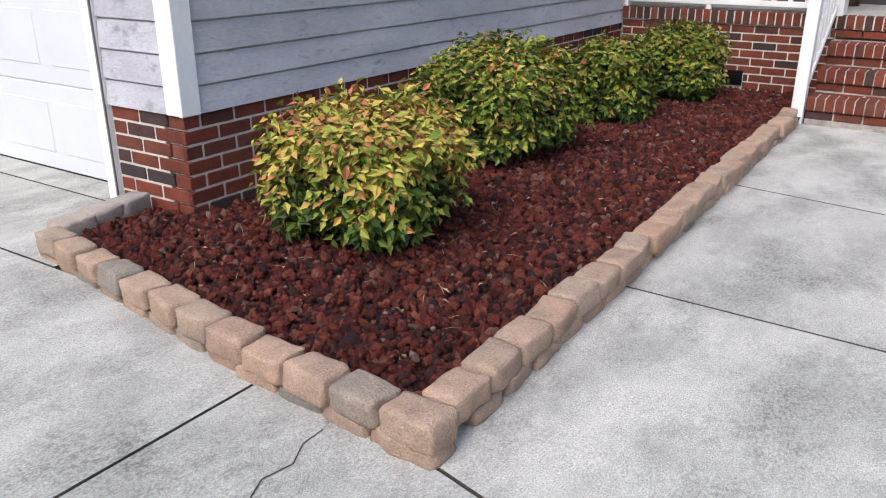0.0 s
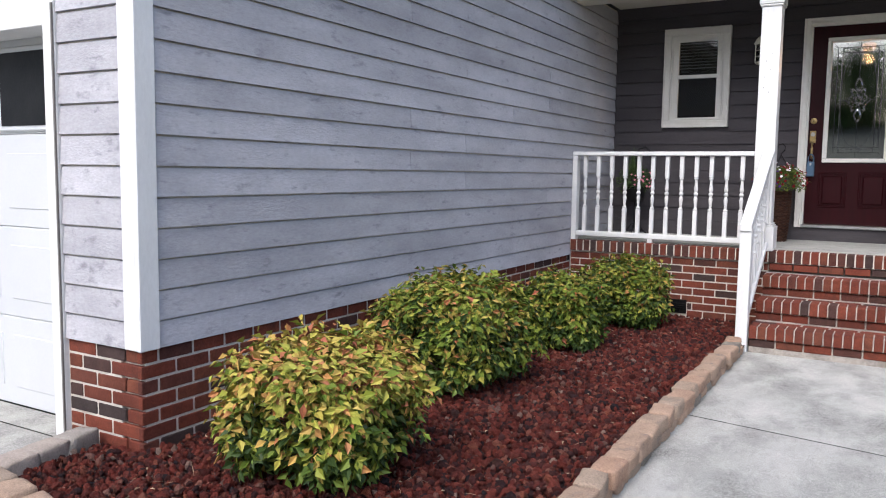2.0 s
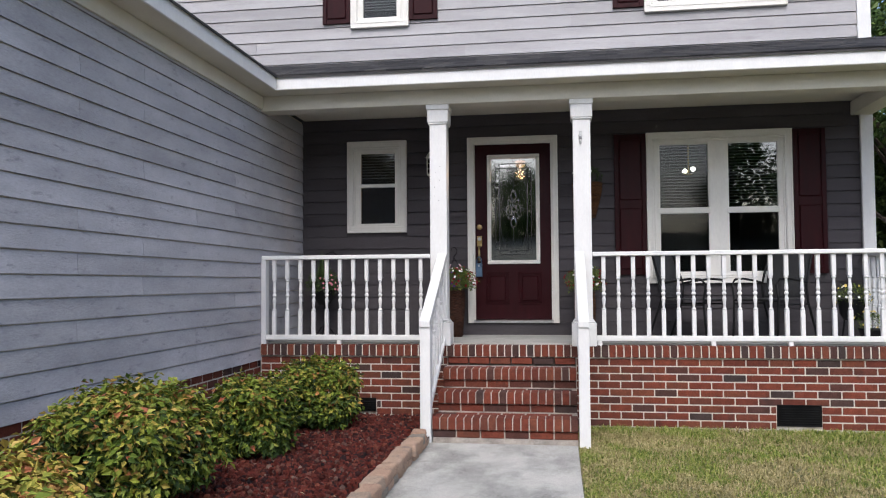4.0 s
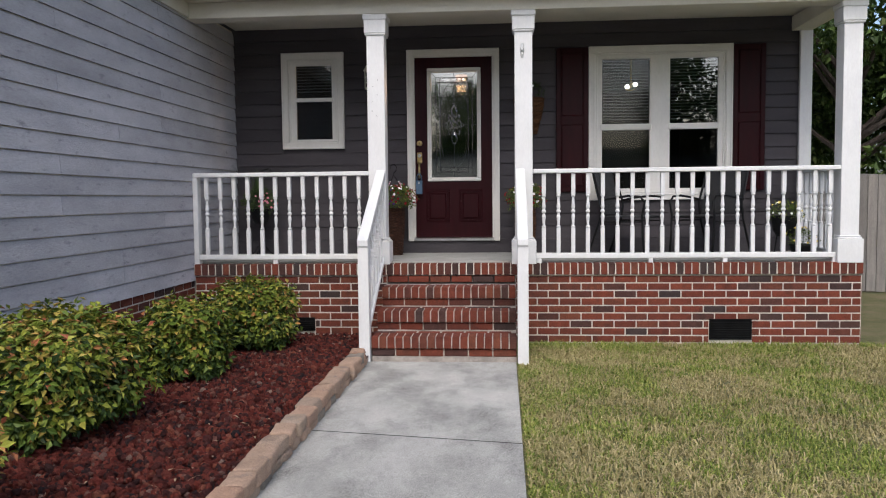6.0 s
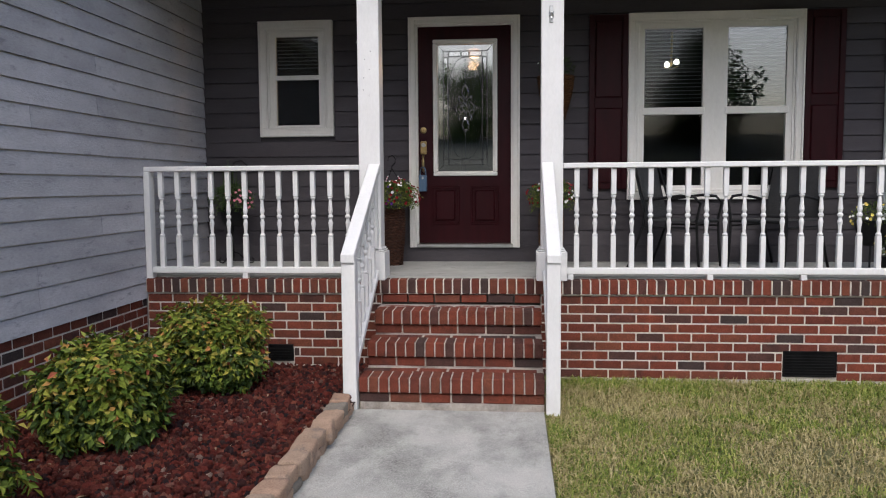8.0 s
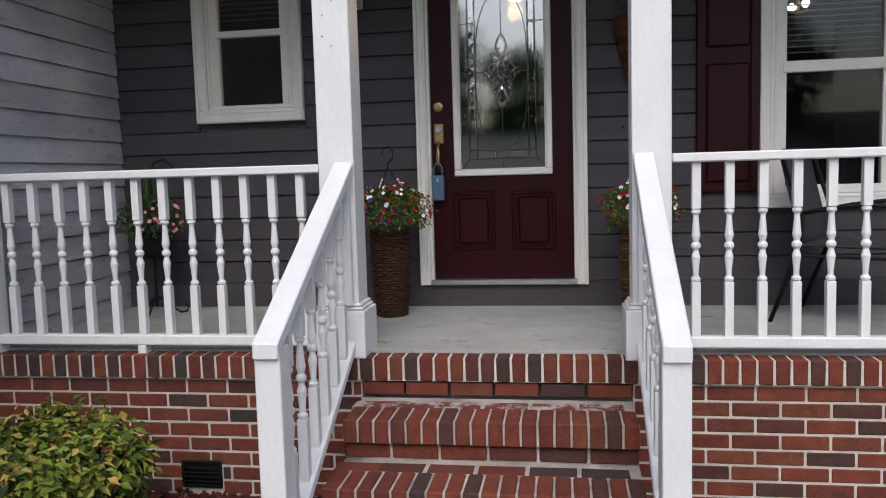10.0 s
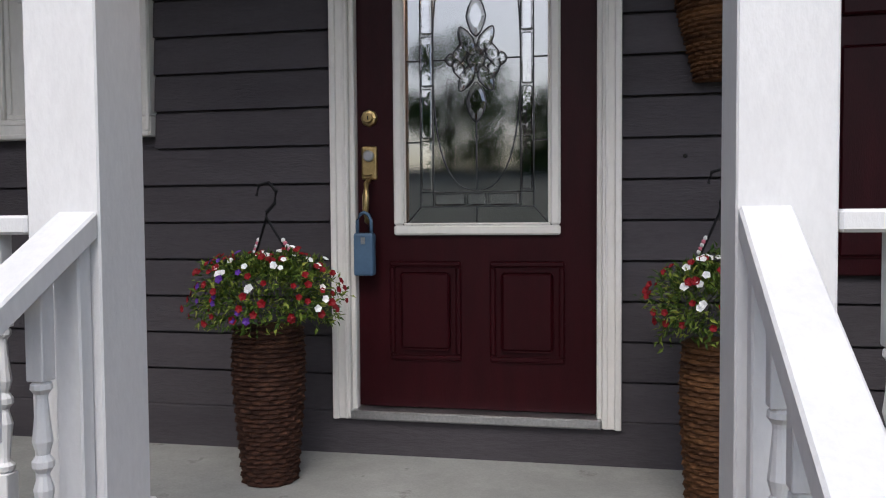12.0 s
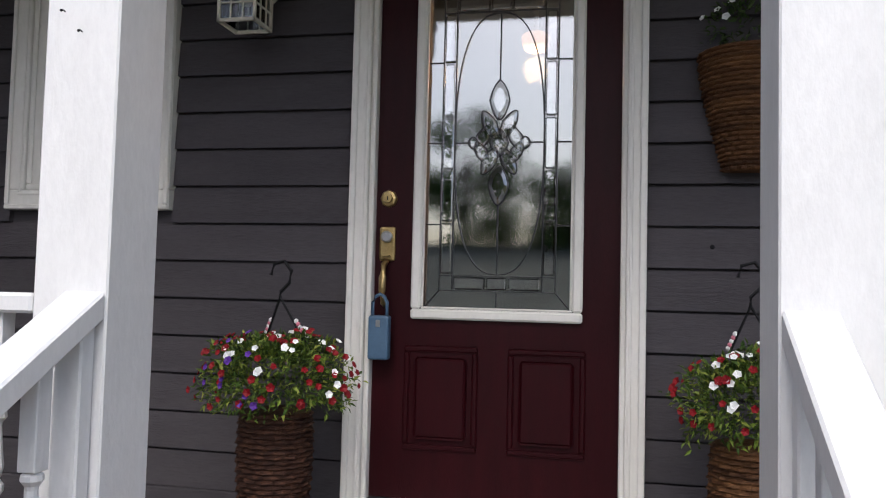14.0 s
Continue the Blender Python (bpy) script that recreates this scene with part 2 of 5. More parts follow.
def box(name, x0, x1, y0, y1, z0, z1, material, parent=None, label="", bevel=0.004, m=None):
    return part(name, box_bm(min(x0, x1), max(x0, x1), min(y0, y1), max(y0, y1), min(z0, z1), max(z0, z1), bevel), material, parent, label, m)


def piece_mesh(kind, sx, sy, sz, bevel, material, rough=0.0, variants=1, pick=0):
    """A bevelled block about its centre, shared by all alike pieces."""
    key = (kind, round(sx, 3), round(sy, 3), round(sz, 3), pick % variants)
    if key not in CACHE:
        bm = box_bm(-sx / 2, sx / 2, -sy / 2, sy / 2, -sz / 2, sz / 2, bevel)
        if rough:
            for v in bm.verts:
                v.co += Vector(noise.noise_vector(v.co * 17 + Vector((pick * 3.1, 0, 0)))) * rough
        me = bpy.data.meshes.new(kind)
        bm.to_mesh(me)
        bm.free()
        me.materials.append(material)
        CACHE[key] = me
    return CACHE[key]


def empty(name, x=0, y=0, z=0):
    ob = new(name)
    ob.location = (x, y, z)
    return ob


def joined(bms):
    """Several small bmeshes as one."""
    out = bmesh.new()
    for b in bms:
        me = bpy.data.meshes.new("piece")
        b.to_mesh(me)
        b.free()
        out.from_mesh(me)
        bpy.data.meshes.remove(me)
    return out


def tube_bm(points, radius, sides=8, closed=False):
    """A round bar along points; radius may be a list."""
    bm = bmesh.new()
    rings = []
    pts = [Vector(p) for p in points]
    n = len(pts)
    for k, p in enumerate(pts):
        a = pts[(k - 1) % n] if (k or closed) else p
        b = pts[(k + 1) % n] if (k < n - 1 or closed) else p
        t = (b - a).normalized() if (b - a).length > 1e-6 else Vector((0, 0, 1))
        u = t.cross(Vector((0, 0, 1)) if abs(t.z) < 0.9 else Vector((1, 0, 0))).normalized()
        w = t.cross(u)
        r = radius[k] if isinstance(radius, (list, tuple)) else radius
        rings.append([bm.verts.new(p + (u * math.cos(2 * math.pi * s / sides) + w * math.sin(2 * math.pi * s / sides)) * r) for s in range(sides)])
    for k in range(n if closed else n - 1):
        a, b = rings[k], rings[(k + 1) % n]
        for s in range(sides):
            bm.faces.new((a[s], a[(s + 1) % sides], b[(s + 1) % sides], b[s]))
    if not closed:
        bm.faces.new(rings[0])
        bm.faces.new(rings[-1])
    bmesh.ops.recalc_face_normals(bm, faces=bm.faces[:])
    return bm


def lathe_bm(profile, sides=20, square_below=None):
    """A turned body from (radius, height) pairs."""
    bm = bmesh.new()
    rings = [[bm.verts.new((r * math.cos(2 * math.pi * s / sides), r * math.sin(2 * math.pi * s / sides), z)) for s in range(sides)] for r, z in profile]
    for a, b in zip(rings, rings[1:]):
        for s in range(sides):
            bm.faces.new((a[s], a[(s + 1) % sides], b[(s + 1) % sides], b[s]))
    bm.faces.new(rings[0][::-1])
    bm.faces.new(rings[-1])
    return bm


def structure(ob, label, category):
    return tagged(ob, label, category, kind="structure")


SIDE_X, FRONT_Y = -2.0, -6.75
PORCH_Y, PORCH_Z = -1.34, 0.75
COURSE, BRICK, LAP = 0.0725, 0.21, 0.142
FACE_SIDE = Matrix.Rotation(radians(90), 4, "Z")


def board_mesh(length, material, LAP):
    key = ("board", round(length, 3), material.name, LAP)
    if key not in CACHE:
        bm = bmesh.new()
        prof = [(0, 0), (-0.023, 0), (-0.023, 0.003), (-0.013, LAP - 0.009), (-0.001, LAP - 0.0085), (0, LAP - 0.001)]
        ends = [[bm.verts.new((x, y, z)) for y, z in prof] for x in (0.0015, length - 0.0015)]
        for k in range(6):
            bm.faces.new((ends[0][k], ends[1][k], ends[1][(k + 1) % 6], ends[0][(k + 1) % 6]))
        bm.faces.new(ends[0])
        bm.faces.new(ends[1][::-1])
        bmesh.ops.recalc_face_normals(bm, faces=bm.faces[:])
        me = bpy.data.meshes.new("siding_board")
        bm.to_mesh(me)
        bm.free()
        me.materials.append(material)
        CACHE[key] = me
    return CACHE[key]


def siding(parent, material, runs, z0, rows, place, holes=(), joint=0.0, LAP=0.142):
    """Lapped boards from z0 up, over runs (a, b), left out in holes (a, b, z0, z1). place(a, z) gives a board's pose."""
    rng = random.Random(5)
    for r in range(rows):
        z = z0 + r * LAP
        spans = list(runs)
        for a, b, h0, h1 in holes:
            if z + LAP * 0.5 > h0 and z + LAP * 0.5 < h1:
                spans = [s for p, q in spans for s in ((p, min(q, a)), (max(p, b), q)) if s[1] - s[0] > 0.02]
        for p, q in spans:
            cuts = [p, q]
            if joint and q - p > 3.2:
                cuts = [p, p + (q - p) * rng.choice((0.33, 0.45, 0.58, 0.7)), q]
            for a, b in zip(cuts, cuts[1:]):
                mesh_ob("siding_board", board_mesh(b - a, material, LAP), material, parent, m=place(a, z))


def brick_rows(parent, material, a0, a1, z0, rows, place, holes=(), depth=0.03, start=0):
    """Running bond, proud of the mortar behind it."""
    for r in range(rows):
        z = z0 + (r + 0.5) * COURSE
        a = a0 - (BRICK / 2 if (r + start) % 2 else 0)
        while a < a1 - 0.02:
            p, q = max(a, a0), min(a + BRICK, a1)
            a += BRICK
            for h in holes:
                if h[2] < z < h[3] and p < h[1] and q > h[0]:
                    p, q = (p, h[0]) if p < h[0] else (h[1], q)
            if q - p < 0.04:
                continue
            me = piece_mesh("brick", q - p - 0.0115, depth, COURSE - 0.0115, 0.004, material, 0.0015, 3, r)
            mesh_ob("brick", me, material, parent, m=place((p + q) / 2, z))


def rowlock(parent, material, x0, x1, yf, depth, z0, z1, step=0.0715):
    """Bricks on edge, side by side, with their ends to the front."""
    n = round((x1 - x0) / step)
    for k in range(n):
        x = x0 + (k + 0.5) * (x1 - x0) / n
        me = piece_mesh("brick", (x1 - x0) / n - 0.009, depth, z1 - z0, 0.006, material, 0.002, 4, k)
        mesh_ob("brick", me, material, parent, m=pose(x, yf + depth / 2, (z0 + z1) / 2, 0, 0, 0))


# ---- ground ----
def sheet(name, xs, ys, material, lift=0.0):
    bm = bmesh.new()
    grid = [[bm.verts.new((x, y, gz(y) + lift)) for x in xs] for y in ys]
    for a, b in zip(grid, grid[1:]):
        for k in range(len(xs) - 1):
            bm.faces.new((a[k], a[k + 1], b[k + 1], b[k]))
    return part(name, bm, material, None)


ground = structure(sheet("ground", (-300, -20, 0, 20, 300), (-300, -40, -14, -8, -1.0, 40, 300), M_LAWN, -0.03), "short green lawn with dry straw-coloured patches", "ground")


def slab(parent, corners, thick=0.1):
    """A concrete slab with eased edges over four corners."""
    bm = bmesh.new()
    c = Vector((sum(p[0] for p in corners) / 4, sum(p[1] for p in corners) / 4, 0))
    low, mid, top = [], [], []
    for x, y in corners:
        d = (Vector((x, y, 0)) - c)
        e = d - Vector((math.copysign(0.0046, d.x), math.copysign(0.0046, d.y), 0))
        f = d - Vector((math.copysign(0.0062, d.x), math.copysign(0.0062, d.y), 0))
        z = gz(y)
        low.append(bm.verts.new(c + e + Vector((0, 0, z - thick))))
        mid.append(bm.verts.new(c + e + Vector((0, 0, z - 0.004))))
        top.append(bm.verts.new(c + f + Vector((0, 0, z))))
    for a, b in ((low, mid), (mid, top)):
        for k in range(4):
            bm.faces.new((a[k], a[(k + 1) % 4], b[(k + 1) % 4], b[k])).material_index = 1
    bm.faces.new(top)
    bm.faces.new(low[::-1])
    bmesh.ops.recalc_face_normals(bm, faces=bm.faces[:])
    ob = part("slab", bm, M_CONC, parent)
    ob.data.materials.append(M_JOINT)  # dirt on the joint faces
    return ob


joint = structure(sheet("joint_filler", (-9.0, 1.17), (-16.0, -14.0, -8.0, -2.4), M_JOINT, -0.02), "dark dirt in the joints between the slabs", "ground")
walkway = structure(empty("walkway"), "grey concrete front walk with dark weather stains", "walkway")
for ya, yb, yc, yd in ((-4.73, -4.505, -2.36, -2.36), (-6.36, -6.305, -4.505, -4.73), (-8.0, -7.676, -6.305, -6.36)):
    slab(walkway, ((-0.12, yb), (1.19, ya), (1.19, yd), (-0.12, yc)))
driveway = structure(empty("driveway"), "light grey concrete driveway with saw-cut joints and hairline cracks", "driveway")
for x0, x1, y0, y1 in ((-5.2, -0.67, -11.0, -7.46), (-5.2, -2.03, -7.46, -6.77), (-5.2, -2.56, -6.77, -6.4), (1.19, 5.0, -14, -8.6), (-9.0, -5.2, -11, -6.72), (-9, 1.19, -16, -11)):
    slab(driveway, ((x0, y0), (x1, y0), (x1, y1), (x0, y1)))
slab(driveway, ((-0.67, -11.0), (1.19, -11.0), (1.19, -8.0), (-0.67, -7.54)))
crack = [(-0.335, -7.74), (-0.335, -7.82), (-0.295, -7.9), (-0.315, -7.99), (-0.275, -8.08), (-0.295, -8.17), (-0.255, -8.3), (-0.265, -8.5)]
bm = bmesh.new()
for (xa, ya), (xb, yb) in zip(crack, crack[1:]):
    vs = [bm.verts.new(p) for p in ((xa - 0.002, ya, gz(ya) + 0.002), (xa + 0.002, ya, gz(ya) + 0.002), (xb + 0.002, yb, gz(yb) + 0.002), (xb - 0.002, yb, gz(yb) + 0.002))]
    bm.faces.new(vs)
part("crack", bm, M_SOIL, driveway, "thin dark crack")

# ---- garage wing ----
TOP = 3.32
garage = structure(box("wall_garage_side", SIDE_X - 0.16, SIDE_X - 0.0155, FRONT_Y + 0.03, 0.0, -0.1, TOP, M_MORTAR, bevel=0), "grey lap-sided garage side wall on a brick base", "wall")
place_side = lambda a, z: Matrix.Translation((SIDE_X - 0.019, a, z)) @ FACE_SIDE
siding(garage, M_SIDE, [(FRONT_Y + 0.07, 0.0)], 0.595, 1, place_side, LAP=0.131)
siding(garage, M_SIDE, [(FRONT_Y + 0.07, 0.0)], 0.726, 18, place_side, joint=1.0, LAP=0.1433)
brick_rows(garage, M_BRICK, FRONT_Y, PORCH_Y + 0.02, 0.597 - 8 * COURSE, 8, lambda a, z: Matrix.Translation((SIDE_X - 0.027, a, z)) @ FACE_SIDE)
pier = structure(box("wall_garage_front", -2.55, SIDE_X - 0.165, FRONT_Y + 0.0155, FRONT_Y + 0.2, -0.1, TOP, M_MORTAR, bevel=0), "narrow grey-sided brick-based pier beside the garage door", "wall")
place_front = lambda a, z: Matrix.Translation((a, FRONT_Y + 0.019, z))
siding(pier, M_SIDE, [(-2.55, SIDE_X - 0.09)], 0.595, 1, place_front, LAP=0.131)
siding(pier, M_SIDE, [(-2.55, SIDE_X - 0.09)], 0.726, 18, place_front, LAP=0.1433)
brick_rows(pier, M_BRICK, -2.55, SIDE_X - 0.032, 0.597 - 8 * COURSE, 8, lambda a, z: Matrix.Translation((a, FRONT_Y + 0.026, z)), start=1)
corner = structure(empty("corner_board"), "white painted corner board with a split lower end", "trim")
box("front_board", SIDE_X - 0.1, SIDE_X - 0.0135, FRONT_Y - 0.016, FRONT_Y + 0.012, 0.595, TOP - 0.13, M_WHITE, corner)
box("side_board", SIDE_X - 0.013, SIDE_X + 0.014, FRONT_Y - 0.018, FRONT_Y + 0.095, 0.593, TOP - 0.13, M_WHITE, corner)
DOOR_Y = FRONT_Y + 0.2
gtrim = structure(box("garage_door_trim", -2.64, -2.552, FRONT_Y - 0.012, FRONT_Y + 0.19, 0.06, 2.3, M_WHITE), "white garage door jamb", "trim")
box("garage_door_head", -7.7, -2.6405, FRONT_Y - 0.014, FRONT_Y + 0.19, 2.1, 2.32, M_WHITE, gtrim)
box("weather_strip", -2.562, -2.5525, FRONT_Y - 0.022, FRONT_Y - 0.0125, 0.1, 2.2, M_FENCE, gtrim, "grey weather strip", 0)
over = structure(box("wall_garage_over_door", -8.0, -2.552, FRONT_Y + 0.03, FRONT_Y + 0.18, 2.321, TOP, M_SIDE, bevel=0), "grey lap siding above the garage door", "wall")
siding(over, M_SIDE, [(-8.0, -2.552)], 2.321, 7, place_front)
garage_door = structure(empty("garage_door"), "closed white raised-panel garage door with a row of dark windows", "garage door")
for s in range(4):
    z0, z1 = 0.09 + s * 0.505, 0.09 + (s + 1) * 0.505 - 0.003
    sec = box("section", -7.6, -2.63, DOOR_Y, DOOR_Y + 0.05, z0, z1, M_DOORW, garage_door)
    for k in range(8):
        xr = -2.815 - k * 0.6
        if s < 3:
            box("raised_panel", xr - 0.49, xr, DOOR_Y - 0.005, DOOR_Y + 0.01, z0 + 0.1, z1 - 0.1, M_DOORW, sec, bevel=0.004)
        else:
            box("window_surround", xr - 0.54, xr, DOOR_Y - 0.016, DOOR_Y + 0.01, z0 + 0.012, z1 - 0.04, M_DOORW, sec, bevel=0.008)
            box("pane", xr - 0.505, xr - 0.035, DOOR_Y - 0.02, DOOR_Y - 0.0165, z0 + 0.042, z1 - 0.072, M_BLACK, sec, "dark window pane", 0)
box("bottom_seal", -7.6, -2.63, DOOR_Y + 0.005, DOOR_Y + 0.04, 0.07, 0.09, M_BLACK, garage_door, "black rubber seal", 0)


def eave(name, boxes, label):
    ob = structure(empty(name), label, "eave")
    for nm, x0, x1, y0, y1, z0, z1, mat_ in boxes:
        box(nm, x0, x1, y0, y1, z0, z1, mat_, ob)
    return ob


EAVE_X, EAVE_Y = -1.74, -1.6
eave("garage_eave", (("frieze", SIDE_X + 0.001, SIDE_X + 0.026, FRONT_Y - 0.3, PORCH_Y, 3.18, TOP - 0.002, M_CREAM),
                     ("soffit", SIDE_X - 0.1, EAVE_X - 0.021, FRONT_Y - 0.35, EAVE_Y + 0.021, TOP, TOP + 0.02, M_CREAM),
                     ("fascia", EAVE_X - 0.02, EAVE_X, FRONT_Y - 0.35, EAVE_Y - 0.021, TOP - 0.005, TOP + 0.13, M_WHITE)), "white fascia and cream soffit along the garage roof edge")
eave("porch_eave", (("beam", SIDE_X - 0.02, 4.43, -1.365, -1.145, 3.165, TOP - 0.002, M_CREAM),
                    ("side_beam", 4.21, 4.428, -1.144, -0.021, 3.168, TOP - 0.003, M_CREAM),
                    ("soffit", EAVE_X - 0.28, 4.86, EAVE_Y + 0.022, -1.1, TOP + 0.0005, TOP + 0.0205, M_CREAM),
                    ("fascia", EAVE_X - 0.02, 4.9, EAVE_Y - 0.02, EAVE_Y, TOP - 0.005, TOP + 0.13, M_WHITE)), "white fascia over a cream porch beam and soffit")


def roof_bm(corners, thick):
    bm = bmesh.new()
    top = [bm.verts.new(c) for c in corners]
    low = [bm.verts.new(Vector(c) - Vector((0, 0, thick))) for c in corners]
    bm.faces.new(top)
    bm.faces.new(low[::-1])
    for k in range(4):
        bm.faces.new((top[k], low[k], low[(k + 1) % 4], top[(k + 1) % 4]))
    bmesh.ops.recalc_face_normals(bm, faces=bm.faces[:])
    return bm


porch_roof = structure(part("porch_roof", roof_bm([(-1.8, -1.64, 3.452), (4.95, -1.64, 3.452), (4.95, 0.02, 4.02), (-3.6, 0.02, 4.02)], 0.02), M_SHINGLE, None), "dark grey asphalt shingle porch roof", "roof")
garage_roof = structure(part("garage_roof", roof_bm([(-1.72, FRONT_Y - 0.35, 3.455), (-1.72, -1.62, 3.455), (-4.9, -0.0, 4.6), (-4.9, FRONT_Y - 0.35, 4.6)], 0.02), M_SHINGLE, None), "dark grey shingle garage roof", "roof")
garage_roof_far = structure(part("garage_roof_far", roof_bm([(-4.9, FRONT_Y - 0.35, 4.6), (-4.9, 0, 4.6), (-8.3, 0, 3.4), (-8.3, FRONT_Y - 0.35, 3.4)], 0.02), M_SHINGLE, None), "dark grey shingle garage roof", "roof")
structure(box("wall_garage_far", -8.1, -8.0, FRONT_Y + 0.03, 0.0, -0.1, TOP, M_SIDE), "grey garage end wall", "wall")

# ---- house front ----
W1 = (-1.445, -0.727, 1.97, 3.06)
W2 = (2.03, 3.595, 1.35, 3.05)
DR = (0.0, 1.036, 0.906, 3.058)
CEIL = 3.335


def wall_with_holes(name, x0, x1, z0, z1, y0, y1, holes, material):
    """One wall with openings cut right through."""
    xs = sorted({x0, x1, *(h[0] for h in holes), *(h[1] for h in holes)})
    zs = sorted({z0, z1, *(h[2] for h in holes), *(h[3] for h in holes)})
    bms = []
    for a, b in zip(xs, xs[1:]):
        for c, d in zip(zs, zs[1:]):
            if not any(h[0] < (a + b) / 2 < h[1] and h[2] < (c + d) / 2 < h[3] for h in holes):
                bms.append(box_bm(a, b, y0, y1, c, d))
    bm = joined(bms)
    bmesh.ops.remove_doubles(bm, verts=bm.verts, dist=1e-5)
    seen = {}
    for f in bm.faces:
        seen.setdefault(tuple(round(v, 4) for v in f.calc_center_median()), []).append(f)
    bmesh.ops.delete(bm, geom=[f for fs in seen.values() if len(fs) > 1 for f in fs], context="FACES")
    return part(name, bm, material, None)


inset = lambda o, d: (o[0] + d, o[1] - d, o[2] + d, o[3] - d)
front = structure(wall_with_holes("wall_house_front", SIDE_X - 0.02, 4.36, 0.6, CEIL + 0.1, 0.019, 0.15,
                                  [inset(W1, 0.06), inset(W2, 0.06), (0.06, 0.976, 0.93, 3.0)], M_WALL_SHADED), "grey lap-sided front wall under the porch, with the porch shade put into its colour", "wall")
siding(front, M_WALL_SHADED, [(SIDE_X, 4.36)], 0.93, 17, lambda a, z: Matrix.Translation((a, 0.019, z)), [W1, W2, DR])
box("skirt_board", SIDE_X, 4.36, -0.012, 0.018, 0.76, 0.928, M_WALL_SHADED, front)
U1 = (-1.4, -0.69, 4.43, 5.55)
U2 = (2.04, 3.59, 4.43, 5.9)
upper = structure(wall_with_holes("wall_house_upper", -8.0, 4.36, CEIL + 0.11, 6.6, 0.02, 0.15, [inset(U1, 0.06), inset(U2, 0.06)], M_UPPER), "pale grey lap-sided upper storey wall", "wall")
siding(upper, M_UPPER, [(-6.0, 4.31)], 3.9, 19, lambda a, z: Matrix.Translation((a, 0.019, z)), [U1, U2], joint=1.0)
structure(box("upper_corner_board", 4.31, 4.45, -0.02, 0.16, 3.9, 6.6, M_WHITE), "white corner board on the upper storey", "trim")
structure(box("wall_house_right", 4.3, 4.36, 0.152, 6.0, -0.1, 6.6, M_WALL_SHADED), "grey house side wall", "wall")
structure(box("wall_house_back", -8.0, 4.36, 5.9, 6.0, -0.1, 6.6, M_ROOM_SHADE), "plain back wall of the rooms", "wall")
structure(box("main_roof", -8.3, 4.9, -0.4, 6.4, 6.6, 6.75, M_SHINGLE), "dark grey main roof", "roof")
ceiling = structure(box("ceiling_porch", SIDE_X + 0.02, 4.41, -1.14, -0.001, CEIL, CEIL + 0.03, M_CREAM, bevel=0), "cream painted porch ceiling", "ceiling")
porch_corner = structure(box("porch_corner_board", 4.3, 4.43, -0.045, 0.0, 0.77, CEIL, M_WHITE), "white board at the end of the porch wall", "trim")

# ---- porch base and steps ----
porch = structure(box("porch_floor", SIDE_X + 0.005, 4.42, PORCH_Y + 0.073, 0.05, 0.3, 0.7705, M_PORCH, bevel=0.004), "pale grey concrete porch floor with scuffs", "floor")
VENT_R = (3.035, 3.43, 0.018, 0.217)
VENT_L = (-0.995, -0.787, 0.09, 0.225)
WALL_Z0 = 0.635 - 9 * COURSE
for nm, x0, x1, holes in (("wall_porch_left", SIDE_X + 0.003, -0.06, [VENT_L]), ("wall_porch_right", 1.195, 4.43, [VENT_R])):
    w = structure(box(nm, x0, x1, PORCH_Y + 0.0035, PORCH_Y + 0.12, -0.12, 0.64, M_MORTAR, bevel=0), "red brick porch base with dark flashed bricks", "wall")
    brick_rows(w, M_BRICK, x0, x1, WALL_Z0, 9, lambda a, z: Matrix.Translation((a, PORCH_Y + 0.014, z)), holes, start=0 if x0 < 0 else 1)
box("brick_return", 4.4305, 4.44, PORCH_Y + 0.02, -0.05, -0.12, 0.64, M_BRICK, w, bevel=0)
cap = structure(box("porch_edge", SIDE_X + 0.004, 4.43, PORCH_Y - 0.023, PORCH_Y + 0.0725, 0.645, PORCH_Z + 0.003, M_MORTAR, bevel=0), "soldier row of bricks along the porch edge", "trim")
rowlock(cap, M_BRICK, SIDE_X + 0.004, 4.435, PORCH_Y - 0.028, 0.1, 0.645, PORCH_Z + 0.008)
steps = structure(empty("steps"), "four worn red brick steps with pale mortar", "steps")
SX0, SX1 = -0.06, 1.195
for yf, top in ((-2.345, 0.212), (-2.025, 0.388), (-1.705, 0.563)):
    box("step_core", SX0 + 0.006, SX1 - 0.006, yf + 0.033, PORCH_Y, -0.1, top - 0.006, M_MORTAR2, steps, bevel=0)
    box("mortar_bed", SX0 + 0.004, SX1 - 0.004, yf + 0.006, yf + 0.0325, top - 0.1, top - 0.005, M_MORTAR2, steps, bevel=0)
    rowlock(steps, M_BRICK, SX0, SX1, yf, 0.2, top - 0.105, top)
    z = top - 0.105 - 0.0375
    for k in range(6):
        w6 = (SX1 - SX0) / 6
        mesh_ob("brick", piece_mesh("brick", w6 - 0.012, 0.05, 0.062, 0.005, M_BRICK, 0.002, 3, k), M_BRICK, steps, m=pose(SX0 + (k + 0.5) * w6, yf + 0.05, z))
        mesh_ob("brick", piece_mesh("brick" if top < 0.5 else "pale_brick", w6 - 0.012, 0.1, 0.06, 0.005, M_BRICK if top < 0.5 else M_EFFLOR, 0.002, 3, k + 1), None, steps, m=pose(SX0 + (k + 0.3) * w6 if k else SX0 + w6 * 0.42, yf + 0.257, top - 0.034))
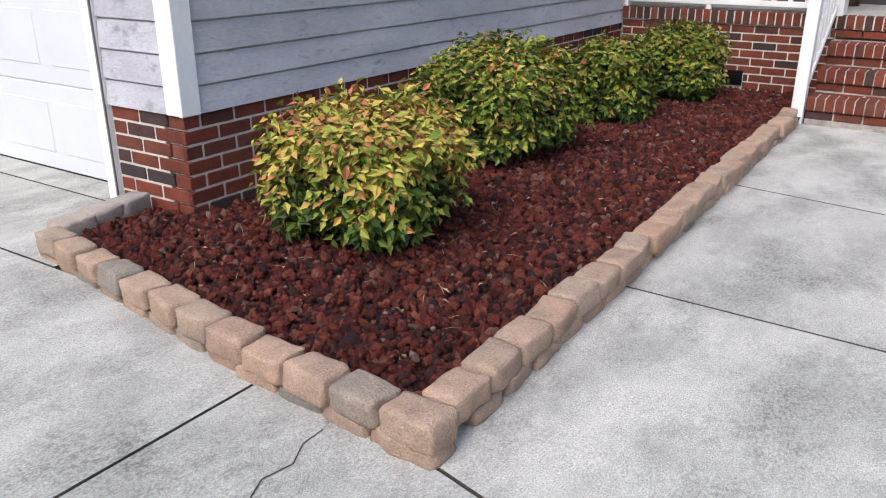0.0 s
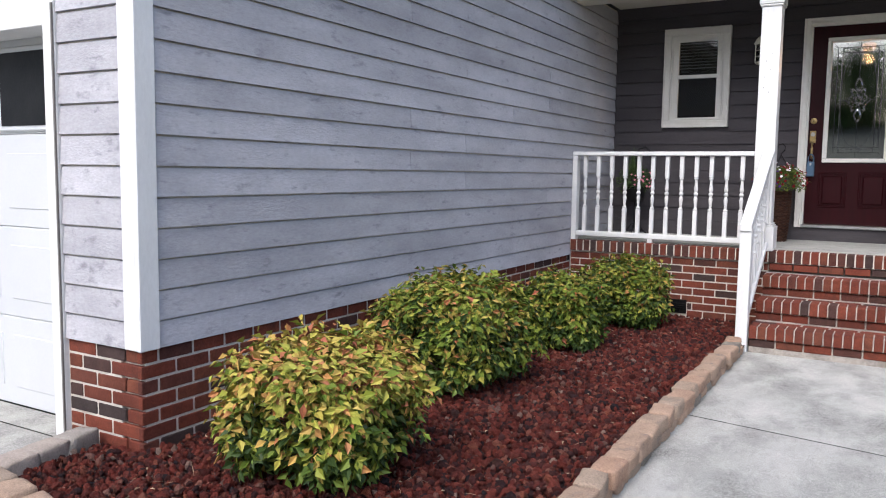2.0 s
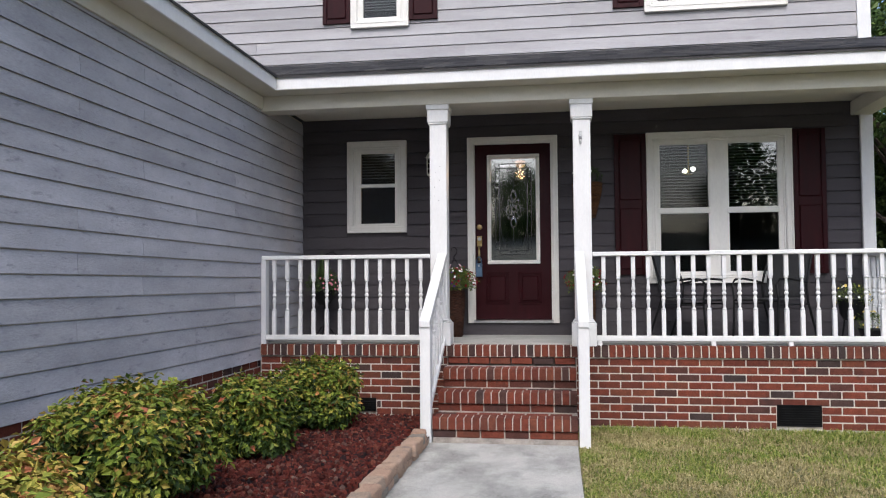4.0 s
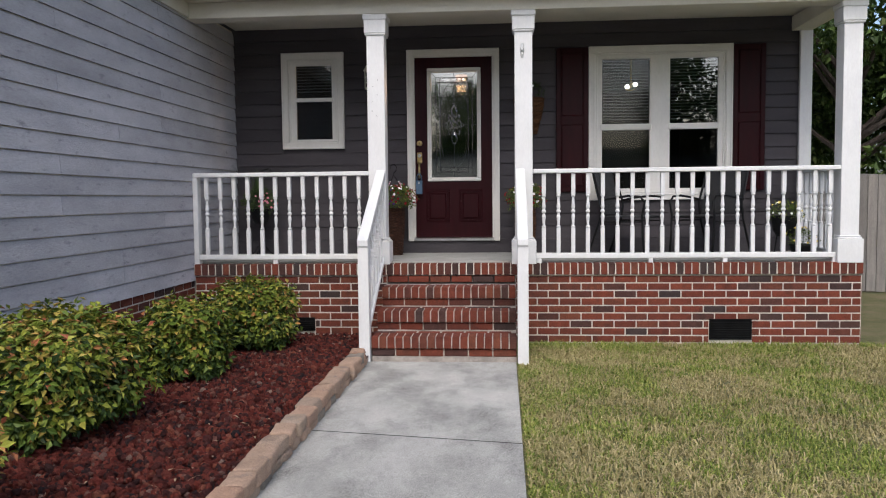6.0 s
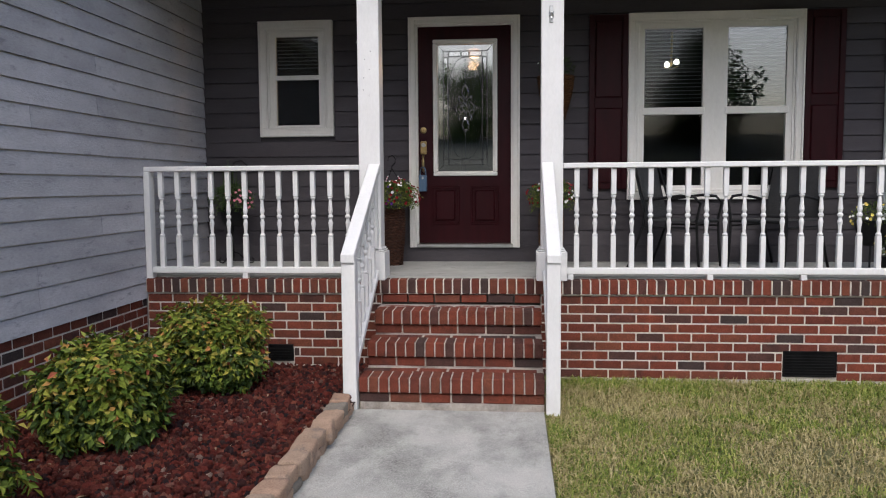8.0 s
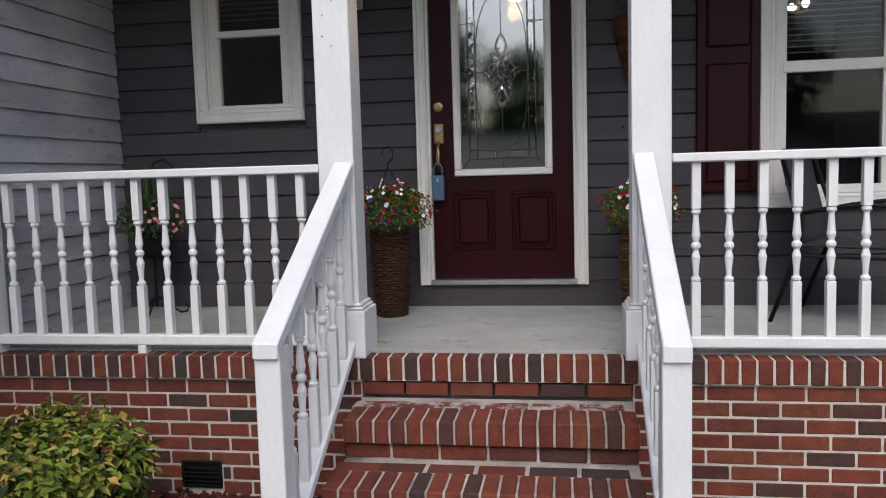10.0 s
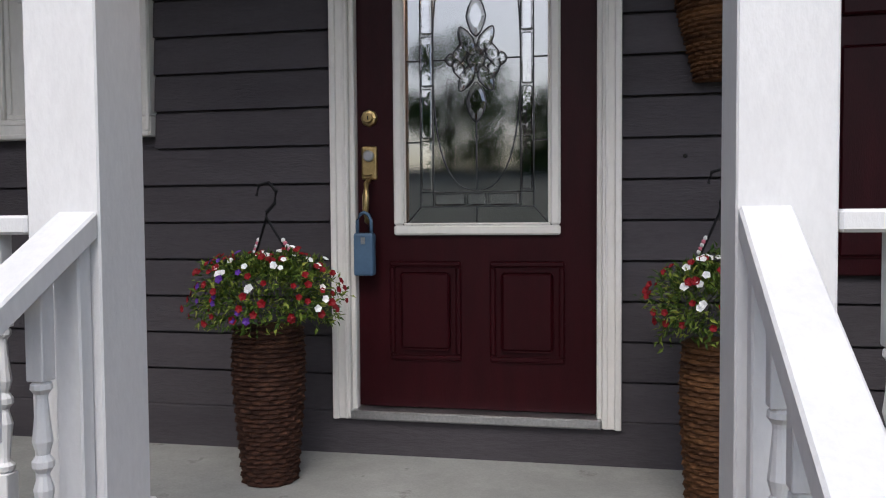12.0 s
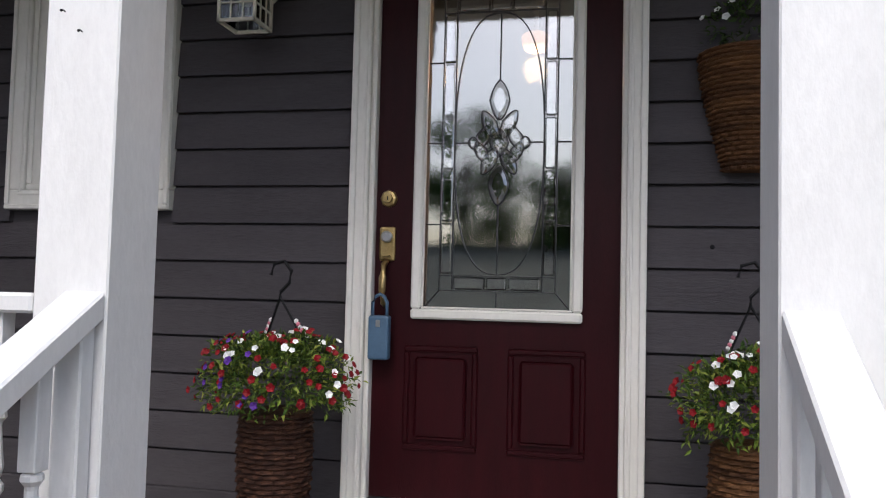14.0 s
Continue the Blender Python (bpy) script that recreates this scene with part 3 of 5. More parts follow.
for k in range(6):
    w6 = (SX1 - SX0) / 6
    mesh_ob("brick", piece_mesh("brick", w6 - 0.012, 0.05, 0.062, 0.005, M_BRICK, 0.002, 3, k), M_BRICK, steps, m=pose(SX0 + (k + 0.5) * w6, PORCH_Y + 0.012, 0.605))
for v, nm in ((VENT_R, "right"), (VENT_L, "left")):
    vent = structure(empty("crawl_vent"), "black metal crawl-space vent set in the brick", "vent")
    box("backing", v[0], v[1], PORCH_Y - 0.002, PORCH_Y + 0.005, v[2], v[3], M_VENT, vent, bevel=0)
    for e in ((v[0], v[1], v[3] - 0.012, v[3]), (v[0], v[1], v[2], v[2] + 0.012), (v[0], v[0] + 0.012, v[2] + 0.013, v[3] - 0.013), (v[1] - 0.012, v[1], v[2] + 0.013, v[3] - 0.013)):
        box("frame", e[0], e[1], PORCH_Y - 0.012, PORCH_Y - 0.0025, e[2], e[3], M_VENT, vent, bevel=0.002)
    n = int((v[3] - v[2] - 0.03) / 0.022)
    for k in range(n):
        z = v[2] + 0.025 + k * 0.022
        box("slat", v[0] + 0.013, v[1] - 0.013, PORCH_Y - 0.01, PORCH_Y - 0.0025, z, z + 0.006, M_VENT, vent, bevel=0)

# ---- porch posts and railings ----
def post_thing(x, y, half_only=False):
    p = empty("porch_post", x, y, 0.76)
    tagged(p, "square white wooden porch post with boxed base and moulded cap", "post", "porch posts")
    o = lambda nm, h, z0, z1, b=0.004: box(nm, -h, h, -h, h, z0 - 0.76, z1 - 0.76, M_WHITE, p, bevel=b)
    o("shaft", 0.085, 0.76, 3.162)
    o("base", 0.118, 0.751, 0.975)
    o("base_moulding", 0.107, 0.9755, 0.992, 0.006)
    o("base_bead", 0.098, 0.9925, 1.008, 0.006)
    o("cap_bead", 0.1, 2.965, 2.985, 0.006)
    o("cap_block", 0.106, 2.9855, 3.11)
    o("capital", 0.117, 3.1105, 3.163, 0.008)
    return p


for px_, py_ in ((-0.145, -1.255), (1.2785, -1.258), (4.31, -1.255)):
    post_thing(px_, py_)


def baluster_mesh():
    if "baluster" not in CACHE:
        r = 0.019
        prof = [(0.012, 0.245), (0.02, 0.252), (0.021, 0.262), (0.013, 0.27), (0.0115, 0.28), (0.016, 0.33), (0.0195, 0.355), (0.012, 0.382), (0.0125, 0.388), (0.021, 0.4), (0.021, 0.412), (0.0125, 0.424),
                (0.0195, 0.45), (0.016, 0.48), (0.0115, 0.535), (0.013, 0.543), (0.021, 0.553), (0.02, 0.563), (0.012, 0.57)]
        bm = joined([box_bm(-r, r, -r, r, 0, 0.246, 0.002), box_bm(-r, r, -r, r, 0.569, 0.774, 0.002), lathe_bm(prof, 12)])
        me = bpy.data.meshes.new("baluster")
        bm.to_mesh(me)
        bm.free()
        me.materials.append(M_WHITE)
        CACHE["baluster"] = me
    return CACHE["baluster"]


def level_rail(name, ax, ay, bx, by, feet, spots, label):
    """A railing from a to b: top rail, bottom rail on feet, turned balusters at spots (metres from a)."""
    length = math.hypot(bx - ax, by - ay)
    r = empty(name, ax, ay, 0.0)
    r.rotation_euler = (0, 0, math.atan2(by - ay, bx - ax))
    tagged(r, label, "railing", "porch railings")
    box("top_rail", 0, length, -0.042, 0.042, 1.621, 1.662, M_WHITE, r, bevel=0.006)
    box("bottom_rail", 0, length, -0.03, 0.03, 0.8, 0.849, M_WHITE, r, bevel=0.005)
    for f in feet:
        box("foot", f - 0.022, f + 0.022, -0.028, 0.028, 0.751, 0.799, M_WHITE, r)
    for s in spots:
        mesh_ob("baluster", baluster_mesh(), M_WHITE, r, m=pose(s, 0, 0.848))
    return r


RY = -1.3
left_rail = level_rail("porch_railing", SIDE_X + 0.001, RY, -0.232, RY, (0.82,), [0.128 + 0.1397 * k for k in range(12)], "white railing with turned balusters beside the grey garage wall")
box("end_post", 0, 0.05, -0.045, 0.045, 0.751, 1.62, M_WHITE, left_rail)
level_rail("porch_railing", 1.366, RY, 4.222, RY, (0.06, 1.12, 1.815, 2.82), [0.105 + 0.1405 * k for k in range(20)], "long white railing with turned balusters above the brick porch edge")
level_rail("porch_railing", 4.32, -1.165, 4.32, -0.05, (0.08,), [0.11 + 0.14 * k for k in range(8)], "short white railing closing the end of the porch")


def stair_rail(x, label):
    r = empty("stair_railing", x, 0, 0)
    tagged(r, label, "railing", "stair railings")
    y0, y1, z0, z1 = -1.345, -2.40, 1.668, 1.045
    slope = (z1 - z0) / (y1 - y0)

    def leaning(nm, w, top, thick, ya, yb):
        bm = bmesh.new()
        vs = [[bm.verts.new((sx * w, y, z0 + (y - y0) * slope - top - d)) for sx, d in ((-1, 0), (1, 0), (1, thick), (-1, thick))] for y in (ya, yb)]
        for k in range(4):
            bm.faces.new((vs[0][k], vs[0][(k + 1) % 4], vs[1][(k + 1) % 4], vs[1][k]))
        bm.faces.new(vs[0][::-1])
        bm.faces.new(vs[1])
        bmesh.ops.recalc_face_normals(bm, faces=bm.faces[:])
        bmesh.ops.bevel(bm, geom=bm.edges[:], offset=0.005, segments=1, affect="EDGES")
        return part(nm, bm, M_WHITE, r)

    leaning("handrail", 0.046, 0.0, 0.058, y0 + 0.005, y1)
    leaning("bottom_rail", 0.036, 0.818, 0.05, y0 + 0.0, -2.29)
    box("newel_post", -0.046, 0.046, -2.385, -2.285, gz(-2.33) - 0.02, 1.022, M_WHITE, r, bevel=0.004)
    box("handrail_support", -0.03, 0.03, -1.385, -1.3435, 1.0, 1.615, M_WHITE, r)
    for k in range(6):
        y = -1.465 - k * 0.145
        mesh_ob("baluster", baluster_mesh(), M_WHITE, r, m=pose(0, y, z0 + (y - y0) * slope - 0.826))
    return r


stair_rail(-0.109, "white sloping stair railing with turned balusters beside the planting bed")
stair_rail(1.244, "white sloping stair railing with turned balusters beside the lawn")

# ---- windows, shutters, door ----
def ring(parent, nm, o, w, y0, y1, material, bevel=0.004):
    for a in ((o[0], o[1], o[3] - w, o[3]), (o[0], o[1], o[2], o[2] + w), (o[0], o[0] + w, o[2] + w + 0.0005, o[3] - w - 0.0005), (o[1] - w, o[1], o[2] + w + 0.0005, o[3] - w - 0.0005)):
        box(nm, a[0], a[1], y0, y1, a[2], a[3], material, parent, bevel=bevel)


def window(name, o, units, label, blind_rows):
    """units: (x0, x1, low z0, low z1, high z0, high z1) of the panes of each double-hung unit."""
    w = structure(empty(name), label, "window")
    ring(w, "casing", o, 0.078, -0.032, 0.019, M_CASING)
    ring(w, "back_band", o, 0.02, -0.043, -0.0325, M_CASING, 0.004)
    ring(w, "casing_bead", inset(o, 0.056), 0.012, -0.037, -0.0325, M_CASING, 0.002)
    inner = inset(o, 0.0785)
    holes = [(u[0], u[1], u[k], u[k + 1]) for u in units for k in (2, 4)]
    frame_ = wall_with_holes("sash", inner[0], inner[1], inner[2], inner[3], -0.008, 0.04, holes, M_CASING)
    frame_.parent = w
    ring(w, "stop", inset(o, 0.079), 0.022, -0.02, -0.0085, M_CASING)
    for u in units:
        box("meeting_rail", u[0] - 0.02, u[1] + 0.02, -0.018, -0.0085, u[3], u[4], M_CASING, w)
        for k in (2, 4):
            # only the upper right pane of window_2 gets the added reflection
            glossy_pane = name == "window_2" and u is units[1] and k == 4
            pane = box("pane", u[0], u[1], 0.012, 0.017, u[k], u[k + 1], M_PANE_GLOSSY if glossy_pane else M_PANE, w, bevel=0)
            pane.visible_shadow = False
        blind = empty("blind")
        blind.parent = w
        z = u[5] - 0.01
        for s in range(blind_rows):
            box("slat", u[0] - 0.01, u[1] + 0.01, 0.055, 0.085, z - 0.004, z, M_BLIND, blind, bevel=0, m=None)
            z -= 0.034
    return w


window("window_1", W1, [(-1.285, -0.868, 2.08, 2.51, 2.55, 2.915)], "small white double-hung window with half-drawn blinds", 9)
window("window_2", W2, [(2.18, 2.704, 1.48, 2.13, 2.195, 2.91), (2.922, 3.445, 1.48, 2.13, 2.195, 2.91)], "wide white double window with half-drawn blinds", 20)
window("window_3", U1, [(-1.25, -0.84, 4.56, 4.95, 4.99, 5.4)], "upper white double-hung window with blinds", 22)
window("window_4", U2, [(2.19, 2.71, 4.56, 5.1, 5.16, 5.75), (2.92, 3.44, 4.56, 5.1, 5.16, 5.75)], "upper white double window with blinds", 30)


def shutter(x0, x1, z0, z1):
    s = tagged(empty("shutter", (x0 + x1) / 2, -0.0, z0), "burgundy raised-panel window shutter on the grey siding", "shutter", "window shutters")
    h, t = (x1 - x0) / 2, z1 - z0
    box("board", -h, h, -0.03, -0.001, 0, t, M_BURG, s)
    for a, b in ((0.06, t * 0.47), (t * 0.53, t - 0.06)):
        box("panel", -h + 0.055, h - 0.055, -0.042, -0.028, a, b, M_BURG, s, bevel=0.01)
    for e in (-h, h - 0.05):
        box("stile", e, e + 0.05, -0.04, -0.0305, 0, t, M_BURG, s)
    return s


for sx0, sx1, sz0, sz1 in ((1.675, 2.027, 1.45, 3.04), (3.6, 3.94, 1.45, 3.04), (-1.745, -1.405, 4.5, 5.5), (-0.685, -0.345, 4.5, 5.5), (1.69, 2.035, 4.5, 5.85), (3.6, 3.94, 4.5, 5.85)):
    shutter(sx0, sx1, sz0, sz1)

M_BRASS = surf("aged_brass", [(0, (0.35, 0.25, 0.1)), (1, (0.5, 0.37, 0.17))], 20, 120, 0.35, 0.1, metal=0.9, amount=0.25)
M_LOCK = surf("blue_lock_box", [(0, (0.05, 0.1, 0.17)), (1, (0.07, 0.13, 0.21))], 10, 90, 0.5, 0.1, amount=0.1)
M_STEEL = surf("steel", [(0, (0.45, 0.45, 0.45)), (1, (0.55, 0.55, 0.55))], 10, 90, 0.3, 0.05, metal=0.9)
door = structure(empty("door_1"), "closed burgundy front door with a leaded oval glass panel", "door")
for a in ((DR[0], DR[0] + 0.062, DR[2], DR[3]), (DR[1] - 0.062, DR[1], DR[2], DR[3]), (DR[0] + 0.0625, DR[1] - 0.0625, DR[3] - 0.062, DR[3])):
    box("casing", a[0], a[1], -0.034, 0.019, a[2], a[3], M_CASING, door)
for a in ((DR[0] - 0.004, DR[0] + 0.02, DR[2], DR[3] + 0.004), (DR[1] - 0.02, DR[1] + 0.004, DR[2], DR[3] + 0.004), (DR[0] + 0.0205, DR[1] - 0.0205, DR[3] - 0.02, DR[3] + 0.004)):
    box("back_band", a[0], a[1], -0.046, -0.0345, a[2], a[3], M_CASING, door)
for a in ((0.042, 0.052, DR[2] + 0.001, 3.006), (0.984, 0.994, DR[2] + 0.001, 3.006), (0.0525, 0.9835, 3.006, 3.016)):
    box("casing_bead", a[0], a[1], -0.039, -0.0345, a[2], a[3], M_CASING, door, bevel=0.002)
for a in ((0.06, 0.08, 0.93, 3.0), (0.956, 0.976, 0.93, 3.0), (0.0805, 0.9555, 2.982, 3.0)):
    box("jamb", a[0], a[1], -0.01, 0.12, a[2], a[3], M_CASING, door)
box("threshold", 0.0625, 0.9735, -0.045, 0.12, 0.906, 0.94, M_STEEL, door, "worn metal threshold", 0.006)
LT = (0.222, 0.83, 1.585, 2.86)
slab_ = wall_with_holes("door_slab", 0.081, 0.955, 0.945, 2.981, 0.028, 0.072, [inset(LT, 0.025)], M_BURG)
slab_.parent = door
for a, b in ((0.2, 0.47), (0.575, 0.845)):
    ring(door, "panel_moulding", (a, b, 1.12, 1.49), 0.022, 0.02, 0.0275, M_BURG, 0.006)
    box("raised_panel", a + 0.04, b - 0.04, 0.014, 0.0275, 1.16, 1.45, M_BURG, door, bevel=0.012)
ring(door, "lite_frame", LT, 0.036, 0.006, 0.0275, M_CASING, 0.007)
ring(door, "lite_bead", inset(LT, 0.0365), 0.008, 0.014, 0.0275, M_CASING, 0.003)
G = inset(LT, 0.0445)
pane = box("glass_pane", G[0] - 0.01, G[1] + 0.01, 0.044, 0.05, G[2] - 0.01, G[3] + 0.01, M_LITE, door, "textured leaded glass", 0)
pane.visible_shadow = False
gw, gh = G[1] - G[0], G[3] - G[2]
gp = lambda u, v: Vector((G[0] + u * gw, 0.042, G[3] - v * gh))


def came(points, name="lead_came", r=0.0028, closed=False):
    return part(name, tube_bm([gp(*p) for p in points], r, 6, closed), M_LEAD, door)


for u in (0.1, 0.19, 0.81, 0.9):
    came([(u, 0.05), (u, 0.95)])
for v in (0.05, 0.095, 0.905, 0.95):
    came([(0.1, v), (0.9, v)])
for a, b in (((0, 0), (0.1, 0.05)), ((1, 0), (0.9, 0.05)), ((0, 1), (0.1, 0.95)), ((1, 1), (0.9, 0.95)), ((0.5, 0), (0.5, 0.05)), ((0.5, 0.95), (0.5, 1))):
    came([a, b])
for v in (0.25, 0.5, 0.75):
    came([(0, v), (0.1, v)])
    came([(0.9, v), (1, v)])
oval = []
for k in range(48):
    a = 2 * math.pi * k / 48
    c, s = math.cos(a), math.sin(a)
    oval.append((0.5 + 0.31 * math.copysign(abs(c) ** 0.8, c), 0.5 + 0.4 * math.copysign(abs(s) ** 0.8, s)))
came(oval, closed=True)
came([(0.5, 0.095), (0.5, 0.31)])
came([(0.5, 0.69), (0.5, 0.905)])
came([(0.19, 0.5), (0.31, 0.5)])
came([(0.69, 0.5), (0.81, 0.5)])


def bevelled(cx, cz, w, h, turn=0.0):
    """A lens-shaped bevelled jewel with a lead rim."""
    bm = bmesh.new()
    n = 14
    pts = []
    for k in range(n):
        a = 2 * math.pi * k / n
        s = math.sin(a)
        pts.append(Vector((w * math.cos(a) * (1 - 0.35 * abs(s)), 0, h * math.copysign(abs(s) ** 0.9, s))))
    rot = Matrix.Rotation(radians(turn), 3, "Y")
    c = gp(cx, cz)
    rim = [bm.verts.new(c + rot @ p) for p in pts]
    top = [bm.verts.new(c + rot @ (p * 0.62) + Vector((0, -0.007, 0))) for p in pts]
    for k in range(n):
        bm.faces.new((rim[k], rim[(k + 1) % n], top[(k + 1) % n], top[k]))
    bm.faces.new(top)
    bmesh.ops.recalc_face_normals(bm, faces=bm.faces[:])
    jewel = part("bevelled_jewel", bm, M_BEVEL, door, "clear bevelled glass jewel")
    part("lead_rim", tube_bm([c + rot @ p for p in pts], 0.0028, 5, True), M_LEAD, jewel)


bevelled(0.5, 0.37, 0.036, 0.072)
bevelled(0.5, 0.63, 0.036, 0.072)
for sgn in (-1, 1):
    bevelled(0.5 + sgn * 0.065, 0.445, 0.026, 0.058, sgn * 28)
    bevelled(0.5 + sgn * 0.115, 0.485, 0.024, 0.055, sgn * -28)
    bevelled(0.5 + sgn * 0.065, 0.555, 0.026, 0.055, sgn * -28)
    bevelled(0.5 + sgn * 0.12, 0.53, 0.022, 0.045, sgn * 30)
    bevelled(0.5 + sgn * 0.18, 0.5, 0.02, 0.022)
bevelled(0.5, 0.5, 0.034, 0.05)
for u0, u1 in ((0.105, 0.185), (0.815, 0.895)):
    for v0, v1 in ((0.1, 0.25), (0.255, 0.42), (0.425, 0.58), (0.585, 0.74), (0.745, 0.9)):
        a, b = gp(u0, v0), gp(u1, v1)
        box("bevelled_strip", a.x, b.x, 0.034, 0.0435, a.z, b.z, M_BEVEL, door, "clear bevelled glass strip", 0.006)
for v0, v1 in ((0.053, 0.092), (0.908, 0.947)):
    for u0, u1 in ((0.2, 0.42), (0.43, 0.57), (0.58, 0.8)):
        a, b = gp(u0, v0), gp(u1, v1)
        box("bevelled_strip", a.x, b.x, 0.034, 0.0435, a.z, b.z, M_BEVEL, door, "clear bevelled glass strip", 0.006)
# handle set
DX = 0.128
bolt = part("deadbolt", lathe_bm([(0.033, 0), (0.033, 0.004), (0.028, 0.012), (0.018, 0.014), (0.016, 0.024)], 8), M_BRASS, door, "aged brass deadbolt", pose(DX, 0.028, 2.018, 90, 0, 0))
part("keyhole", box_bm(-0.002, 0.002, -0.007, 0.007, 0.0, 0.0255), M_BLACK, bolt)
plate = part("handle_plate", box_bm(DX - 0.03, DX + 0.03, 0.014, 0.028, 1.79, 1.915, 0.008, 2), M_BRASS, door, "aged brass handle plate")
part("cylinder", lathe_bm([(0.021, 0), (0.021, 0.012), (0.015, 0.016)], 14), M_STEEL, plate, "steel lock cylinder", pose(DX, 0.014, 1.878, 90, 0, 0))
part("thumb_latch", box_bm(DX - 0.014, DX + 0.014, -0.012, 0.013, 1.806, 1.812, 0.002), M_BRASS, plate)
part("grip", tube_bm([(DX, 0.014, 1.79), (DX, -0.02, 1.775), (DX, -0.034, 1.73), (DX, -0.034, 1.68), (DX, -0.02, 1.64), (DX, 0.02, 1.63)], [0.009, 0.011, 0.013, 0.012, 0.01, 0.012], 10), M_BRASS, door, "curved brass door grip", smooth=True)
lockbox = tagged(empty("lock_box", DX, -0.055, 1.44), "blue realtor lock box hanging from the door handle", "lock box")
part("body", box_bm(-0.037, 0.037, -0.02, 0.025, 0, 0.155, 0.008, 2), M_LOCK, lockbox)
part("shackle", tube_bm([(-0.026, 0, 0.15), (-0.026, 0, 0.2), (-0.015, 0, 0.222), (0, 0, 0.23), (0.015, 0, 0.222), (0.026, 0, 0.2), (0.026, 0, 0.15)], 0.0065, 8), M_LOCK, lockbox, smooth=True)
part("badge", box_bm(-0.008, 0.008, -0.0225, -0.02, 0.115, 0.14, 0.001), M_STEEL, lockbox, "small pale badge")

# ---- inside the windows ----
structure(box("floor_inside", -1.9, 4.25, 0.16, 5.85, 0.85, 0.9, M_ROOM_SHADE), "room floor, coloured near-black so the room looks unlit", "floor")
structure(box("ceiling_inside", -1.9, 4.25, 0.16, 5.85, 3.3, 3.34, M_ROOM_SHADE), "room ceiling, coloured near-black so the room looks unlit", "ceiling")
structure(box("wall_inside", 1.3, 1.4, 0.16, 5.85, 0.9, 3.3, M_ROOM_SHADE), "wall between hall and front room, coloured near-black so the rooms look unlit", "wall")
M_BULB = glow("warm_bulb", (1.0, 0.36, 0.08), 1.2)
M_BULB2 = glow("white_bulb", (1.0, 0.9, 0.75), 8.0)
hall = tagged(empty("hall_lamp", 0.56, 1.0, 2.92), "warm glowing ceiling lamp seen through the door glass", "lamp")
part("shade", lathe_bm([(0.02, -0.08), (0.05, -0.07), (0.066, -0.04), (0.07, 0.0), (0.05, 0.012)], 20), M_BULB, hall, "warm glowing glass shade", smooth=True)
part("rod", tube_bm([(0, 0, 0.02), (0, 0, 0.35)], 0.012), M_BRASS, hall)
hall_light = new("hall_light", bpy.data.lights.new("hall_light", "POINT"))
hall_light.data.energy, hall_light.data.color, hall_light.data.shadow_soft_size = 14.0, (1.0, 0.55, 0.25), 0.06
hall_light.location = (0.56, 1.0, 2.76)
chand = tagged(empty("chandelier", 2.84, 2.2, 2.88), "small chandelier with two lit bulbs in the front room", "lamp")
part("rod", tube_bm([(0, 0, 0), (0, 0, 0.4)], 0.012), M_BRASS, chand)
for bx_ in (-0.05, 0.06):
    part("bulb", lathe_bm([(0.008, -0.01), (0.03, 0.01), (0.032, 0.03), (0.012, 0.055)], 12), M_BULB2, chand, "lit bulb", pose(bx_, 0, 0.03 * (bx_ > 0)), True)
part("arm", tube_bm([(-0.08, 0, -0.01), (0, 0, -0.03), (0.08, 0, 0.0)], 0.008), M_BRASS, chand)

# ---- planting bed ----
def bed_z(x, y):
    near = min(1.0, max(0.0, (x - SIDE_X) / 0.5))
    return gz(y) + 0.022 + 0.04 * near + 0.012 * noise.noise(Vector((x * 2, y * 2, 0)))


def front_row_y(x):
    return -7.404 - 0.17 * (x + 2.256) if x < -0.666 else -7.674 - 0.087 * (x + 0.666)


def inside_bed(x, y):
    return -0.1 > x > SIDE_X + 0.005 - (0.28 if y < FRONT_Y - 0.02 else 0) and front_row_y(x) + 0.09 < y < PORCH_Y - 0.01


bm = bmesh.new()
nx, ny = 24, 64
grid = [[bm.verts.new((-2.27 + 2.2 * i / nx, -7.62 + 6.37 * j / ny, bed_z(-2.27 + 2.2 * i / nx, -7.62 + 6.37 * j / ny) - 0.012)) for i in range(nx + 1)] for j in range(ny + 1)]
for j in range(ny):
    for i in range(nx):
        cx_, cy_ = -2.27 + 2.2 * (i + 0.5) / nx, -7.62 + 6.37 * (j + 0.5) / ny
        if cy_ < front_row_y(cx_) + 0.1 or (cx_ < -2.12 and cy_ < -7.25):
            continue
        bm.faces.new((grid[j][i], grid[j][i + 1], grid[j + 1][i + 1], grid[j + 1][i]))
bed = structure(part("planting_bed", bm, M_SOIL, None), "dark soil under red lava rock", "planting bed")


